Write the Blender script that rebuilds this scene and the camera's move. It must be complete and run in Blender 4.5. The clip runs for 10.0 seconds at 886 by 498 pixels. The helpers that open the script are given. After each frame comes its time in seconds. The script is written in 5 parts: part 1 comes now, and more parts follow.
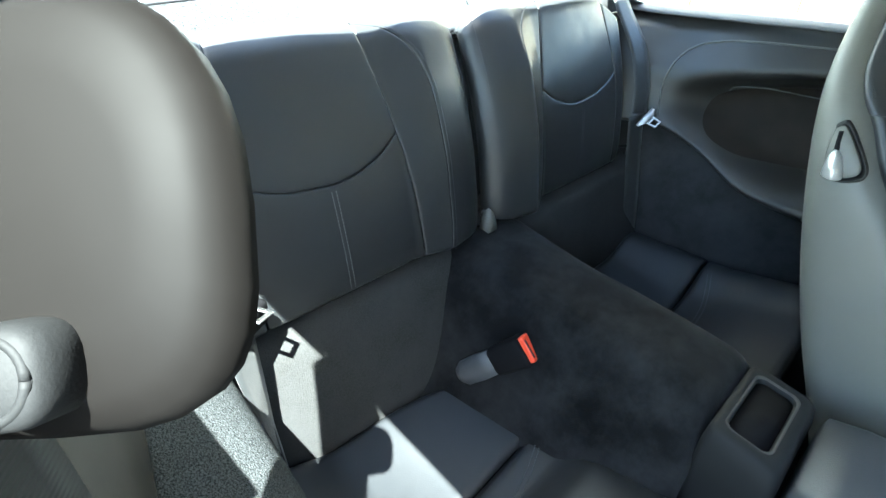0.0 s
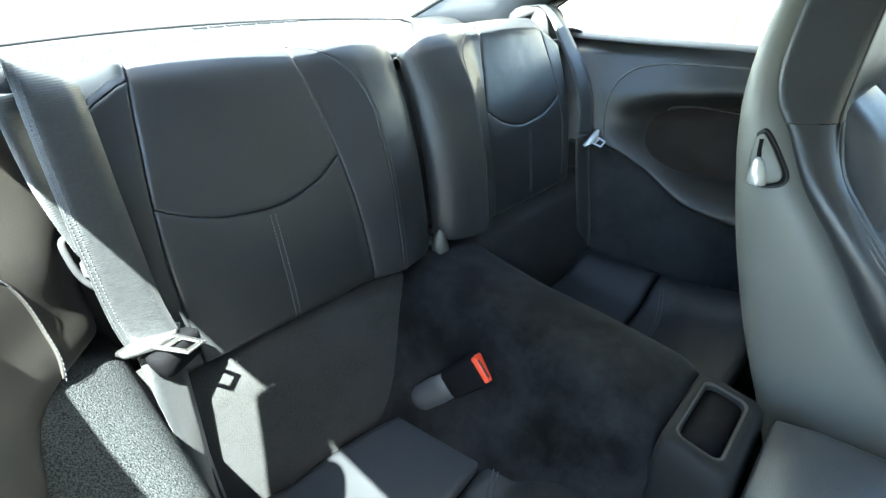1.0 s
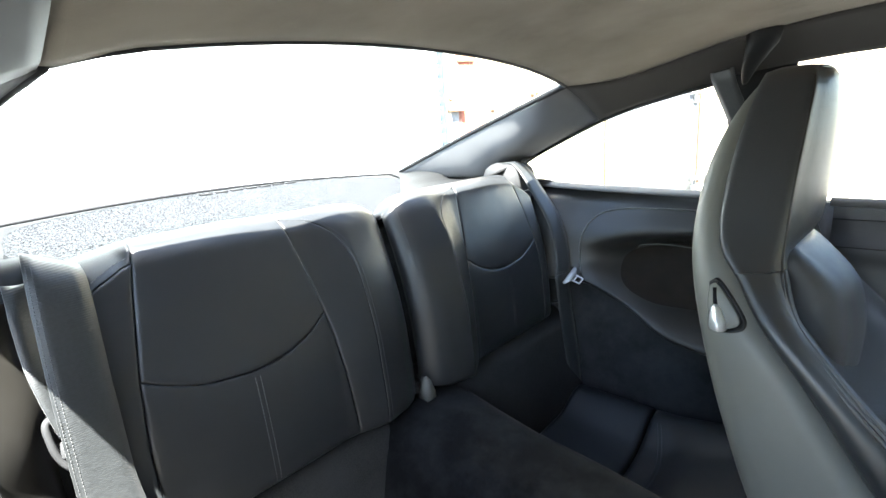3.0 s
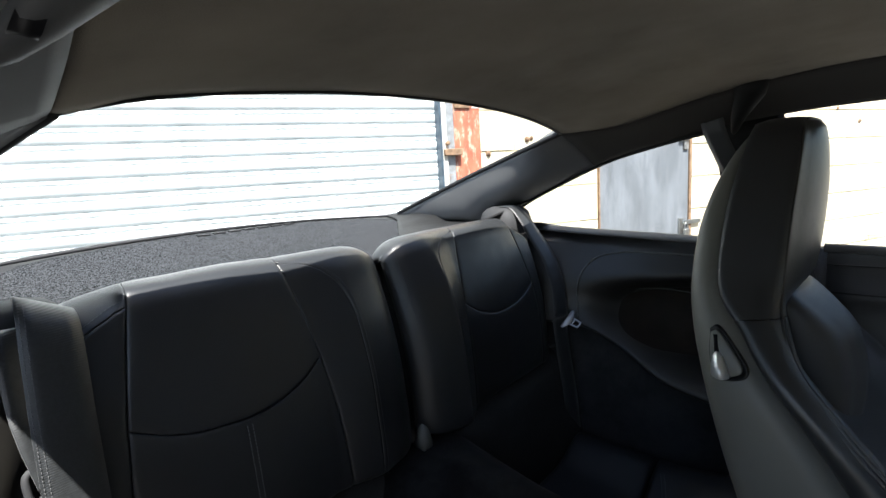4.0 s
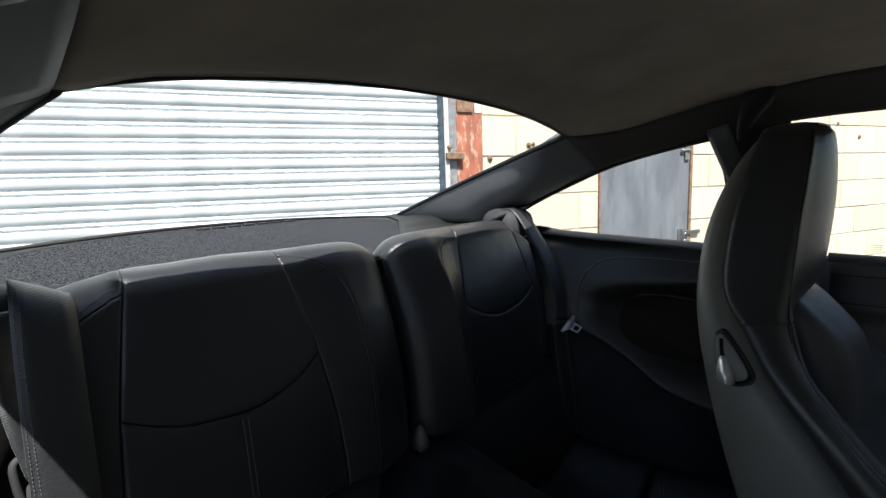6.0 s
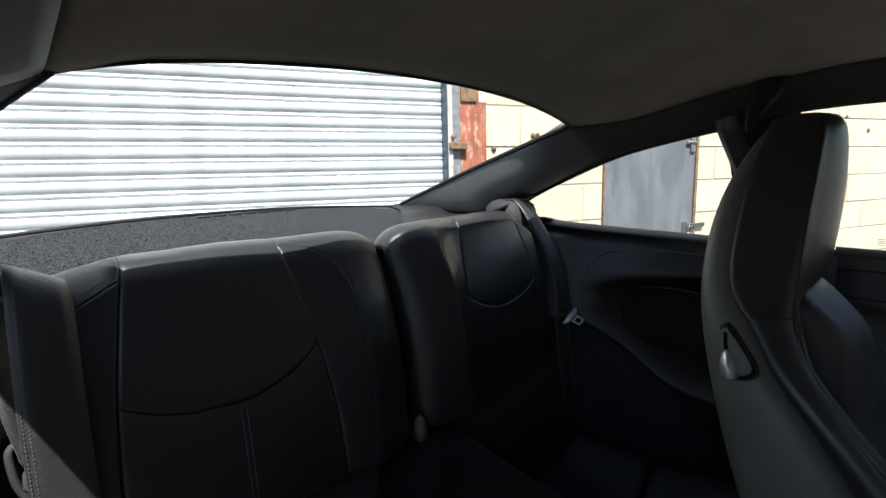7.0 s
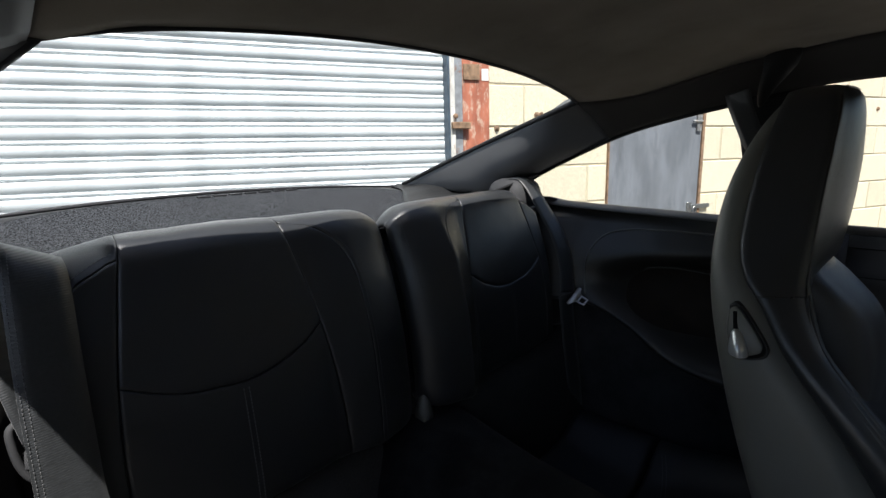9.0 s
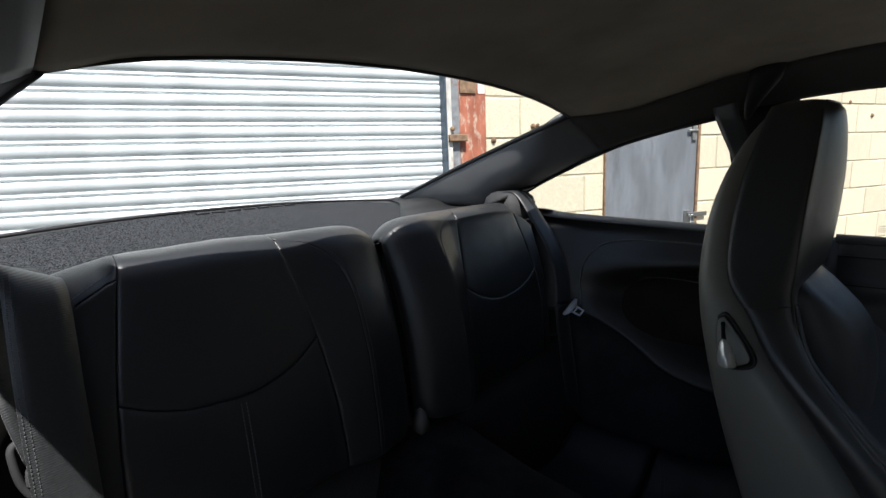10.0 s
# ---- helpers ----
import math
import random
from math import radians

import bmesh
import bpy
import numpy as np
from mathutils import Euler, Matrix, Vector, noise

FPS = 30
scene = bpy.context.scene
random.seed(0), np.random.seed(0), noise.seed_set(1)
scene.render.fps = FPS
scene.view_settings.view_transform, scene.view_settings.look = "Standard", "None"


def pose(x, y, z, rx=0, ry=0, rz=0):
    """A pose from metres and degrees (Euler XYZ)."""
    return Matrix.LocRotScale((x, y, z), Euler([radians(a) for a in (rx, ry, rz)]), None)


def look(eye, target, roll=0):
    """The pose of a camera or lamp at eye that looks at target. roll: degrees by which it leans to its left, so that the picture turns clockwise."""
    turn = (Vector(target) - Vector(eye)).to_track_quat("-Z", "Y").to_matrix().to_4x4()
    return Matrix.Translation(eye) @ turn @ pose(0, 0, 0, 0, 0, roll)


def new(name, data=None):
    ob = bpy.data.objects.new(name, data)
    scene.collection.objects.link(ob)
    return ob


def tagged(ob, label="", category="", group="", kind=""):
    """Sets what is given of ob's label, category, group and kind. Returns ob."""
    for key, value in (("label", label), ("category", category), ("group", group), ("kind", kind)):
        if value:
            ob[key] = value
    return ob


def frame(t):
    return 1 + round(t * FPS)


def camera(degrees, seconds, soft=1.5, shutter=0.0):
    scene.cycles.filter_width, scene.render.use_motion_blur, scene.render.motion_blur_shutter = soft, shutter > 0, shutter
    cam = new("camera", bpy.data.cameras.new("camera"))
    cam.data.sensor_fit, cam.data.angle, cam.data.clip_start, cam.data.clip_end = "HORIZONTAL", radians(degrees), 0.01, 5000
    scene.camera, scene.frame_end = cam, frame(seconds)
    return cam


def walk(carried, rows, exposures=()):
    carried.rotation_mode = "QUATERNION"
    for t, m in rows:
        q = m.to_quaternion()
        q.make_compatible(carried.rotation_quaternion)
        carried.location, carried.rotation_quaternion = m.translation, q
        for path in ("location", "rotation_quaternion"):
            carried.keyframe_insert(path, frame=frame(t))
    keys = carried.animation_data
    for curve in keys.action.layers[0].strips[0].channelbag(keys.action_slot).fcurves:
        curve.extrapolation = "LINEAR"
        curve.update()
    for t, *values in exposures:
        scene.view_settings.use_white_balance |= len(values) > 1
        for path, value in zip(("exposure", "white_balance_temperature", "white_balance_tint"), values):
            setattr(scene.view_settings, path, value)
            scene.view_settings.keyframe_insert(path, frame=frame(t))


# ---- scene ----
from mathutils import noise as soft_noise

# World: x to the car's left, y to the car's rear, z up, metres; the rear backrests stand near y = 0.
cam = camera(86.82, 10.0, soft=1.5)
ROWS = [
    (0.0, -0.5828, -0.5584, 1.0264, -42.255, -31.839, 1.592),
    (0.5, -0.5645, -0.5809, 1.0127, -44.708, -29.948, 1.483),
    (1.0, -0.5569, -0.5837, 1.0063, -46.423, -28.218, 1.815),
    (1.5, -0.5636, -0.5853, 0.9990, -46.812, -26.832, 2.498),
    (2.0, -0.5672, -0.5964, 0.9653, -47.159, -25.899, 3.250),
    (2.5, -0.5715, -0.5936, 0.9720, -47.079, -20.311, 3.583),
    (3.0, -0.5484, -0.6168, 1.0590, -47.433, -13.315, 3.971),
    (4.5, -0.5520, -0.6092, 1.0654, -48.296, -7.819, 2.594),
    (5.0, -0.5511, -0.6119, 1.0608, -48.658, -7.301, 1.718),
    (5.5, -0.5533, -0.6046, 1.0533, -48.413, -7.445, 1.882),
    (7.0, -0.5439, -0.5957, 1.0478, -47.619, -8.803, 1.431),
    (7.5, -0.5398, -0.5892, 1.0418, -47.975, -9.836, 0.748),
    (8.0, -0.5386, -0.5857, 1.0402, -48.189, -10.850, 0.235),
    (8.5, -0.5405, -0.5822, 1.0400, -47.771, -11.208, 0.728),
    (9.0, -0.5368, -0.5850, 1.0401, -47.402, -10.960, 1.568),
    (9.5, -0.5383, -0.5926, 1.0483, -47.316, -10.333, 2.072),
    (10.0, -0.5380, -0.6014, 1.0490, -47.437, -9.724, 2.301),
]
EXPOSURES = [(0.0, 4.38, 5920, -4), (0.5, 4.40, 5930, -4), (1.0, 4.30, 5970, -4), (2.0, 4.24, 6110, 0), (2.5, 4.30, 6300, 3), (3.0, 3.80, 6350, 6), (3.4, 2.65, 6350, 9), (4.3, 1.50, 6340, 10), (4.6, 1.34, 6340, 10), (7.0, 0.92, 6350, 11), (10.0, 0.72, 6370, 12)]
walk(cam, [(t, pose(x, y, z, 90 + pitch, roll, yaw)) for t, x, y, z, yaw, pitch, roll in ROWS], EXPOSURES)

# ---- light ----
SUN_TO = Vector((-1.0, -1.53, 2.89)).normalized()
SUN_ELEV = math.asin(SUN_TO.z)
SUN_AZ = math.atan2(SUN_TO.x, SUN_TO.y)
world = bpy.data.worlds.new("sky")
scene.world = world
world.use_nodes = True
wn = world.node_tree.nodes
sky = wn.new("ShaderNodeTexSky")
sky.sky_type = "NISHITA"
sky.sun_disc = False
sky.dust_density = 1.6
sky.sun_elevation, sky.sun_rotation = SUN_ELEV, SUN_AZ
wn["Background"].inputs[1].default_value = 0.09
world.node_tree.links.new(sky.outputs[0], wn["Background"].inputs[0])
sun = new("sun", bpy.data.lights.new("sun", "SUN"))
sun.data.energy, sun.data.angle, sun.data.color = 5.0, radians(0.53), (1.0, 0.965, 0.91)
sun.matrix_world = look(SUN_TO * 20, (0, 0, 0))


# ---- materials ----
def material(name, colour, rough=0.5, metal=0.0, vary=0.15, scale=8.0, bump=0.0, bump_scale=200.0, kind="noise",
             sheen=0.0, dark=None, spec=0.5, per_object=0.0, second=None, second_amount=0.0, second_scale=3.0, coat=0.0, spread=0.2, second_soft=0.0, stretch=None):
    """A procedural surface: broad and fine colour variation, uneven gloss, fine relief."""
    m = bpy.data.materials.new(name)
    m.use_nodes = True
    nt = m.node_tree
    n, l = nt.nodes, nt.links
    b = n["Principled BSDF"]
    b.inputs["Metallic"].default_value = metal
    b.inputs["Specular IOR Level"].default_value = spec
    b.inputs["Sheen Weight"].default_value = sheen
    b.inputs["Coat Weight"].default_value = coat
    tc = n.new("ShaderNodeTexCoord")
    place = tc.outputs["Object"]
    if stretch:
        mp = n.new("ShaderNodeMapping")
        mp.inputs["Scale"].default_value = stretch
        l.new(place, mp.inputs["Vector"])
        place = mp.outputs["Vector"]
    broad = n.new("ShaderNodeTexNoise")
    broad.inputs["Scale"].default_value, broad.inputs["Detail"].default_value = scale, 6.0
    l.new(place, broad.inputs["Vector"])
    ramp = n.new("ShaderNodeValToRGB")
    c = Vector(colour)
    lo = Vector(dark) if dark else c * (1 - vary)
    hi = c * (1 + vary)
    ramp.color_ramp.elements[0].position, ramp.color_ramp.elements[1].position = 0.5 - spread, 0.5 + spread
    ramp.color_ramp.elements[0].color, ramp.color_ramp.elements[1].color = (*lo, 1), (*hi, 1)
    l.new(broad.outputs["Fac"], ramp.inputs["Fac"])
    out = ramp.outputs["Color"]
    if second:
        big = n.new("ShaderNodeTexNoise")
        big.inputs["Scale"].default_value, big.inputs["Detail"].default_value = second_scale, 8.0
        big.inputs["Roughness"].default_value = 0.7
        l.new(place, big.inputs["Vector"])
        cut = n.new("ShaderNodeValToRGB")
        cut.color_ramp.elements[0].position = 0.62 - 0.3 * second_amount - second_soft
        cut.color_ramp.elements[1].position = 0.72 - 0.3 * second_amount + second_soft
        l.new(big.outputs["Fac"], cut.inputs["Fac"])
        mix = n.new("ShaderNodeMix")
        mix.data_type = "RGBA"
        mix.inputs[7].default_value = (*second, 1)
        l.new(cut.outputs["Color"], mix.inputs[0])
        l.new(out, mix.inputs[6])
        out = mix.outputs[2]
    if per_object:
        info = n.new("ShaderNodeObjectInfo")
        mr = n.new("ShaderNodeMapRange")
        mr.inputs["To Min"].default_value, mr.inputs["To Max"].default_value = 1 - per_object, 1 + per_object
        l.new(info.outputs["Random"], mr.inputs["Value"])
        hsv = n.new("ShaderNodeHueSaturation")
        l.new(mr.outputs["Result"], hsv.inputs["Value"])
        l.new(out, hsv.inputs["Color"])
        out = hsv.outputs["Color"]
    l.new(out, b.inputs["Base Color"])
    rr = n.new("ShaderNodeMapRange")
    rr.inputs["To Min"].default_value, rr.inputs["To Max"].default_value = max(0.02, rough - 0.08), min(1, rough + 0.08)
    l.new(broad.outputs["Fac"], rr.inputs["Value"])
    l.new(rr.outputs["Result"], b.inputs["Roughness"])
    if bump:
        if kind == "cells":
            fine = n.new("ShaderNodeTexVoronoi")
            fine.inputs["Scale"].default_value = bump_scale
            h = fine.outputs["Distance"]
        elif kind == "weave":
            fine = n.new("ShaderNodeTexWave")
            fine.inputs["Scale"].default_value = bump_scale
            fine.bands_direction = "Z"
            h = fine.outputs["Fac"]
        else:
            fine = n.new("ShaderNodeTexNoise")
            fine.inputs["Scale"].default_value, fine.inputs["Detail"].default_value = bump_scale, 3.0
            h = fine.outputs["Fac"]
        l.new(tc.outputs["Object"], fine.inputs["Vector"])
        bp = n.new("ShaderNodeBump")
        bp.inputs["Strength"].default_value, bp.inputs["Distance"].default_value = bump, 0.002
        l.new(h, bp.inputs["Height"])
        l.new(bp.outputs["Normal"], b.inputs["Normal"])
    return m


LEATHER = material("leather", (0.029, 0.0272, 0.0240), 0.40, spec=0.55, vary=0.12, scale=5, bump=0.12, bump_scale=900, kind="cells")
SEAT_LEATHER = material("seat_leather", (0.0272, 0.0292, 0.0312), 0.32, spec=0.7, vary=0.12, scale=6, bump=0.15, bump_scale=900, kind="cells")
SHELL = material("seat_shell_leather", (0.118, 0.119, 0.106), 0.44, vary=0.08, scale=5, bump=0.08, bump_scale=1000, kind="cells")
# lighter, bluer leather: skylight on the seat insert put into the colour
BLUE_LIT_LEATHER = material("blue_lit_leather", (0.037, 0.039, 0.043), 0.46, vary=0.15, scale=9, bump=0.2, bump_scale=800, kind="cells", spec=0.55)
# darker copy of the seat leather; shade on the rear cushions in its colour
SHADED_LEATHER = material("shaded_leather", (0.0155, 0.0172, 0.0195), 0.52, spec=0.4, vary=0.12, scale=6, bump=0.16, bump_scale=900, kind="cells")
BOWL = material("bowl_suede", (0.027, 0.0215, 0.0165), 0.75, vary=0.2, scale=20, bump=0.3, bump_scale=700, spec=0.15)
SUEDE = material("suede", (0.0046, 0.0049, 0.0056), 0.95, vary=0.6, scale=13, bump=0.3, bump_scale=700, sheen=0.04, spec=0.1,
                 second=(0.0200, 0.0205, 0.0215), second_amount=0.34, second_scale=9, second_soft=0.10)
SIDE_SUEDE = material("side_suede", (0.028, 0.028, 0.0285), 0.95, vary=0.3, scale=11, bump=0.3, bump_scale=700, spec=0.1,
                      second=(0.043, 0.043, 0.044), second_amount=0.4, second_scale=9, second_soft=0.06)
BASE_SUEDE = material("base_suede", (0.032, 0.0325, 0.032), 0.95, vary=0.22, scale=480, bump=0.45, bump_scale=480, spec=0.08, spread=0.12,
                      second=(0.040, 0.041, 0.042), second_amount=0.42, second_scale=9, second_soft=0.10)
HEADLINING = material("headlining", (0.275, 0.240, 0.196), 0.95, vary=0.22, scale=9, bump=0.2, bump_scale=800, sheen=0.06, spec=0.1,
                      second=(0.30, 0.262, 0.210), second_amount=0.3, second_scale=5, second_soft=0.14)
CARPET = material("carpet", (0.041, 0.0445, 0.046), 0.97, vary=0.7, scale=620, bump=1.0, bump_scale=520, spec=0.08, spread=0.15)
SHELF_CARPET = material("shelf_carpet", (0.036, 0.0385, 0.042), 0.97, vary=0.9, scale=340, bump=1.0, bump_scale=340, spec=0.05, spread=0.06)
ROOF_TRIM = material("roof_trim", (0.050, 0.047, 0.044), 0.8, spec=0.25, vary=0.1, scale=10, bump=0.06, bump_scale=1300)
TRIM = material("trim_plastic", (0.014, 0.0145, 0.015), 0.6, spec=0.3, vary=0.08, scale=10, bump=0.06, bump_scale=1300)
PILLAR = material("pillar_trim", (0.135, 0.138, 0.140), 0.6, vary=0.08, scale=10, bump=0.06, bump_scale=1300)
OUTLET = material("outlet_plastic", (0.045, 0.046, 0.048), 0.7, spec=0.25, vary=0.1, scale=12, bump=0.06, bump_scale=1300)
CONSOLE = material("console_plastic", (0.010, 0.0105, 0.011), 0.68, spec=0.2, vary=0.1, scale=10, bump=0.06, bump_scale=1300)
TRAY = material("tray_lining", (0.006, 0.006, 0.007), 0.9, spec=0.1)
RUBBER = material("rubber_seal", (0.012, 0.012, 0.013), 0.6)
BLACK = material("black_plastic", (0.012, 0.012, 0.014), 0.4)
STEEL = material("brushed_steel", (0.43, 0.43, 0.42), 0.42, metal=1.0, vary=0.1, scale=60)
SILVER = material("silver_plastic", (0.66, 0.67, 0.67), 0.34, metal=0.7, vary=0.06)
WEBBING = material("belt_webbing", (0.0150, 0.0170, 0.0182), 0.46, vary=0.3, scale=300, bump=0.14, bump_scale=135, kind="weave", spec=0.7, sheen=0.14)
THREAD = material("stitch_thread", (0.16, 0.165, 0.165), 0.7)
BELT_THREAD = material("belt_thread", (0.075, 0.078, 0.078), 0.7)
DARK_THREAD = material("dark_thread", (0.07, 0.075, 0.085), 0.6)
RED = material("red_plastic", (0.75, 0.075, 0.03), 0.42, vary=0.08, scale=40)
GALVANISED = material("galvanised_steel", (0.66, 0.70, 0.71), 0.42, metal=0.25, vary=0.12, scale=6, bump=0.05, bump_scale=40, per_object=0.05)
BLOCK = material("painted_block", (0.66, 0.59, 0.44), 0.88, vary=0.13, scale=70, spread=0.2, bump=1.0, bump_scale=80, per_object=0.06,
                 second=(0.46, 0.38, 0.26), second_amount=0.10, second_scale=110)
MORTAR = material("mortar", (0.50, 0.44, 0.31), 0.9, vary=0.2, scale=20, bump=0.5, bump_scale=120)
OXIDE = material("red_oxide_paint", (0.38, 0.125, 0.072), 0.65, vary=0.35, scale=14, stretch=(1, 1, 0.4), second=(0.55, 0.40, 0.30), second_amount=0.30, second_scale=34, bump=0.4, bump_scale=60)
ZINC = material("dull_zinc", (0.30, 0.30, 0.29), 0.55, metal=0.5, vary=0.3, scale=40, second=(0.25, 0.17, 0.11), second_amount=0.2, second_scale=30)
RUST = material("rust", (0.24, 0.15, 0.09), 0.85, vary=0.4, scale=40, bump=0.6, bump_scale=150)
DOOR_PAINT = material("door_paint", (0.172, 0.185, 0.203), 0.5, vary=0.20, scale=9, second=(0.112, 0.118, 0.130), second_amount=0.22, second_scale=14, second_soft=0.09, bump=0.08, bump_scale=40, stretch=(1, 1, 0.28))
ASPHALT = material("worn_asphalt", (0.125, 0.122, 0.115), 0.9, vary=0.35, scale=40, bump=0.6, bump_scale=120)
PAPER = material("etched_white", (0.75, 0.74, 0.70), 0.7)
BODY_PAINT = material("body_paint", (0.05, 0.05, 0.055), 0.3, vary=0.05, coat=0.5)
BELT_COVER = material("belt_guide_plastic", (0.0040, 0.0035, 0.0032), 0.62, spec=0.10, vary=0.06, scale=30)

GLASS = bpy.data.materials.new("glass")
GLASS.use_nodes = True
gn, gl = GLASS.node_tree.nodes, GLASS.node_tree.links
gn.remove(gn["Principled BSDF"])
tr, gs, mx = (gn.new("ShaderNode" + k) for k in ("BsdfTransparent", "BsdfGlossy", "MixShader"))
tr.inputs[0].default_value = (0.93, 0.96, 0.95, 1)
gs.inputs["Roughness"].default_value = 0.02
mx.inputs[0].default_value = 0.04
gl.new(tr.outputs[0], mx.inputs[1])
gl.new(gs.outputs[0], mx.inputs[2])
gl.new(mx.outputs[0], gn["Material Output"].inputs[0])


# ---- makers ----
def mesh_from(name, verts, faces, mat, smooth=True):
    me = bpy.data.meshes.new(name)
    me.from_pydata([tuple(v) for v in verts], [], faces)
    bm = bmesh.new()
    bm.from_mesh(me)
    bmesh.ops.remove_doubles(bm, verts=bm.verts, dist=1e-5)
    bmesh.ops.recalc_face_normals(bm, faces=bm.faces)
    bm.to_mesh(me)
    bm.free()
    for p in me.polygons:
        p.use_smooth = smooth
    me.materials.append(mat)
    return me


def put(name, me, parent=None, label=""):
    ob = new(name, me)
    if parent:
        ob.parent = parent
    if label:
        ob["label"] = label
    return ob


def thing(name, label, category, group="", kind="", at=(0, 0, 0)):
    e = new(name)
    e.location = at
    e.empty_display_size = 0.05
    return tagged(e, label, category, group, kind)


def adopt(child, parent):
    """Puts a child under its parent without moving it in the world."""
    child.parent = parent
    child.matrix_parent_inverse = Matrix.Translation(-parent.location)
    return child


def sheet(name, fn, nu, nv, mat, thick=0.0, parent=None, label="", smooth=True, flip=False):
    """A surface fn(u, v) over the unit square; thick is given on the far side of its normal."""
    vs = [Vector(fn(i / nu, j / nv)) for j in range(nv + 1) for i in range(nu + 1)]
    fs = [(j * (nu + 1) + i, j * (nu + 1) + i + 1, (j + 1) * (nu + 1) + i + 1, (j + 1) * (nu + 1) + i) for j in range(nv) for i in range(nu)]
    if thick:
        # normals by finite differences
        N = []
        for j in range(nv + 1):
            for i in range(nu + 1):
                a = vs[j * (nu + 1) + min(i + 1, nu)] - vs[j * (nu + 1) + max(i - 1, 0)]
                b = vs[min(j + 1, nv) * (nu + 1) + i] - vs[max(j - 1, 0) * (nu + 1) + i]
                n = a.cross(b)
                N.append(n.normalized() if n.length > 1e-12 else Vector((0, 0, 0)))
        k = len(vs)
        s = 1 if flip else -1
        vs = vs + [v + s * thick * n for v, n in zip(vs, N)]
        fs = fs + [tuple(reversed([q + k for q in f])) for f in fs]
        rim = [i for i in range(nu + 1)] + [j * (nu + 1) + nu for j in range(1, nv + 1)]
        rim += [nv * (nu + 1) + i for i in range(nu - 1, -1, -1)] + [j * (nu + 1) for j in range(nv - 1, 0, -1)]
        for a, b in zip(rim, rim[1:] + rim[:1]):
            fs.append((a, a + k, b + k, b))
    ob = put(name, mesh_from(name, vs, fs, mat, smooth), None, label)
    if parent:
        adopt(ob, parent)
    return ob


def loft(name, rings, mat, parent=None, label="", smooth=True, caps=True):
    """Skins closed rings of equal length."""
    k = len(rings[0])
    vs = [p for r in rings for p in r]
    fs = [(j * k + i, j * k + (i + 1) % k, (j + 1) * k + (i + 1) % k, (j + 1) * k + i) for j in range(len(rings) - 1) for i in range(k)]
    if caps:
        fs += [tuple(range(k)), tuple(range((len(rings) - 1) * k, len(rings) * k))]
    ob = put(name, mesh_from(name, vs, fs, mat, smooth), None, label)
    if parent:
        adopt(ob, parent)
    return ob


def smooth_path(pts, n=8):
    """Catmull-Rom through the points."""
    P = [Vector(p) for p in pts]
    P = [2 * P[0] - P[1]] + P + [2 * P[-1] - P[-2]]
    out = []
    for i in range(1, len(P) - 2):
        for k in range(n):
            t = k / n
            out.append(0.5 * ((2 * P[i]) + (P[i + 1] - P[i - 1]) * t + (2 * P[i - 1] - 5 * P[i] + 4 * P[i + 1] - P[i + 2]) * t * t
                              + (3 * P[i] - P[i - 1] - 3 * P[i + 1] + P[i + 2]) * t ** 3))
    out.append(P[-2])
    return out


def tube(name, pts, r, mat, parent=None, label="", n=8, sides=8, closed=False):
    path = smooth_path(pts, n) if n > 1 else [Vector(p) for p in pts]
    rings = []
    up = Vector((0.13, 0.31, 0.94)).normalized()
    for i, p in enumerate(path):
        d = (path[min(i + 1, len(path) - 1)] - path[max(i - 1, 0)]).normalized()
        a = d.cross(up)
        a = a.normalized() if a.length > 1e-4 else d.orthogonal().normalized()
        b = d.cross(a)
        up = -b if up.dot(-b) > 0 else b
        rings.append([p + r * (math.cos(6.28319 * k / sides) * a + math.sin(6.28319 * k / sides) * b) for k in range(sides)])
    return loft(name, rings, mat, parent, label)


def ribbon(name, pts, across, width, thick, mat, parent=None, label="", n=8):
    """A flat band along a path; across: one vector a point, which gives the band's width direction."""
    path, cross = smooth_path(pts, n), smooth_path(across, n)
    rings = []
    for i, (p, c) in enumerate(zip(path, cross)):
        d = (path[min(i + 1, len(path) - 1)] - path[max(i - 1, 0)]).normalized()
        c = (c - c.dot(d) * d).normalized()
        nn = d.cross(c)
        ring = []
        for s, h in ((-0.5, -0.5), (-0.25, -0.5), (0, -0.5), (0.25, -0.5), (0.5, -0.5), (0.5, 0.5), (0.25, 0.5), (0, 0.5), (-0.25, 0.5), (-0.5, 0.5)):
            ring.append(p + c * width * s + nn * thick * h * (1.0 if abs(s) < 0.4 else 0.6))
        rings.append(ring)
    return loft(name, rings, mat, parent, label)


def block(name, size, at, mat, bevel=0.004, parent=None, label="", turn=None, segments=2):
    bm = bmesh.new()
    bmesh.ops.create_cube(bm, size=1.0, matrix=Matrix.Diagonal((*size, 1)))
    if bevel:
        bmesh.ops.bevel(bm, geom=bm.edges[:], offset=bevel, segments=segments, affect="EDGES", profile=0.6)
    bm.transform(Matrix.Translation(at) @ (turn if turn else Matrix()))
    me = bpy.data.meshes.new(name)
    bm.to_mesh(me)
    bm.free()
    for p in me.polygons:
        p.use_smooth = bevel > 0 and len(p.vertices) > 0 and p.area < 0.3 * max(q.area for q in me.polygons)
    me.materials.append(mat)
    ob = put(name, me, None, label)
    if parent:
        adopt(ob, parent)
    return ob


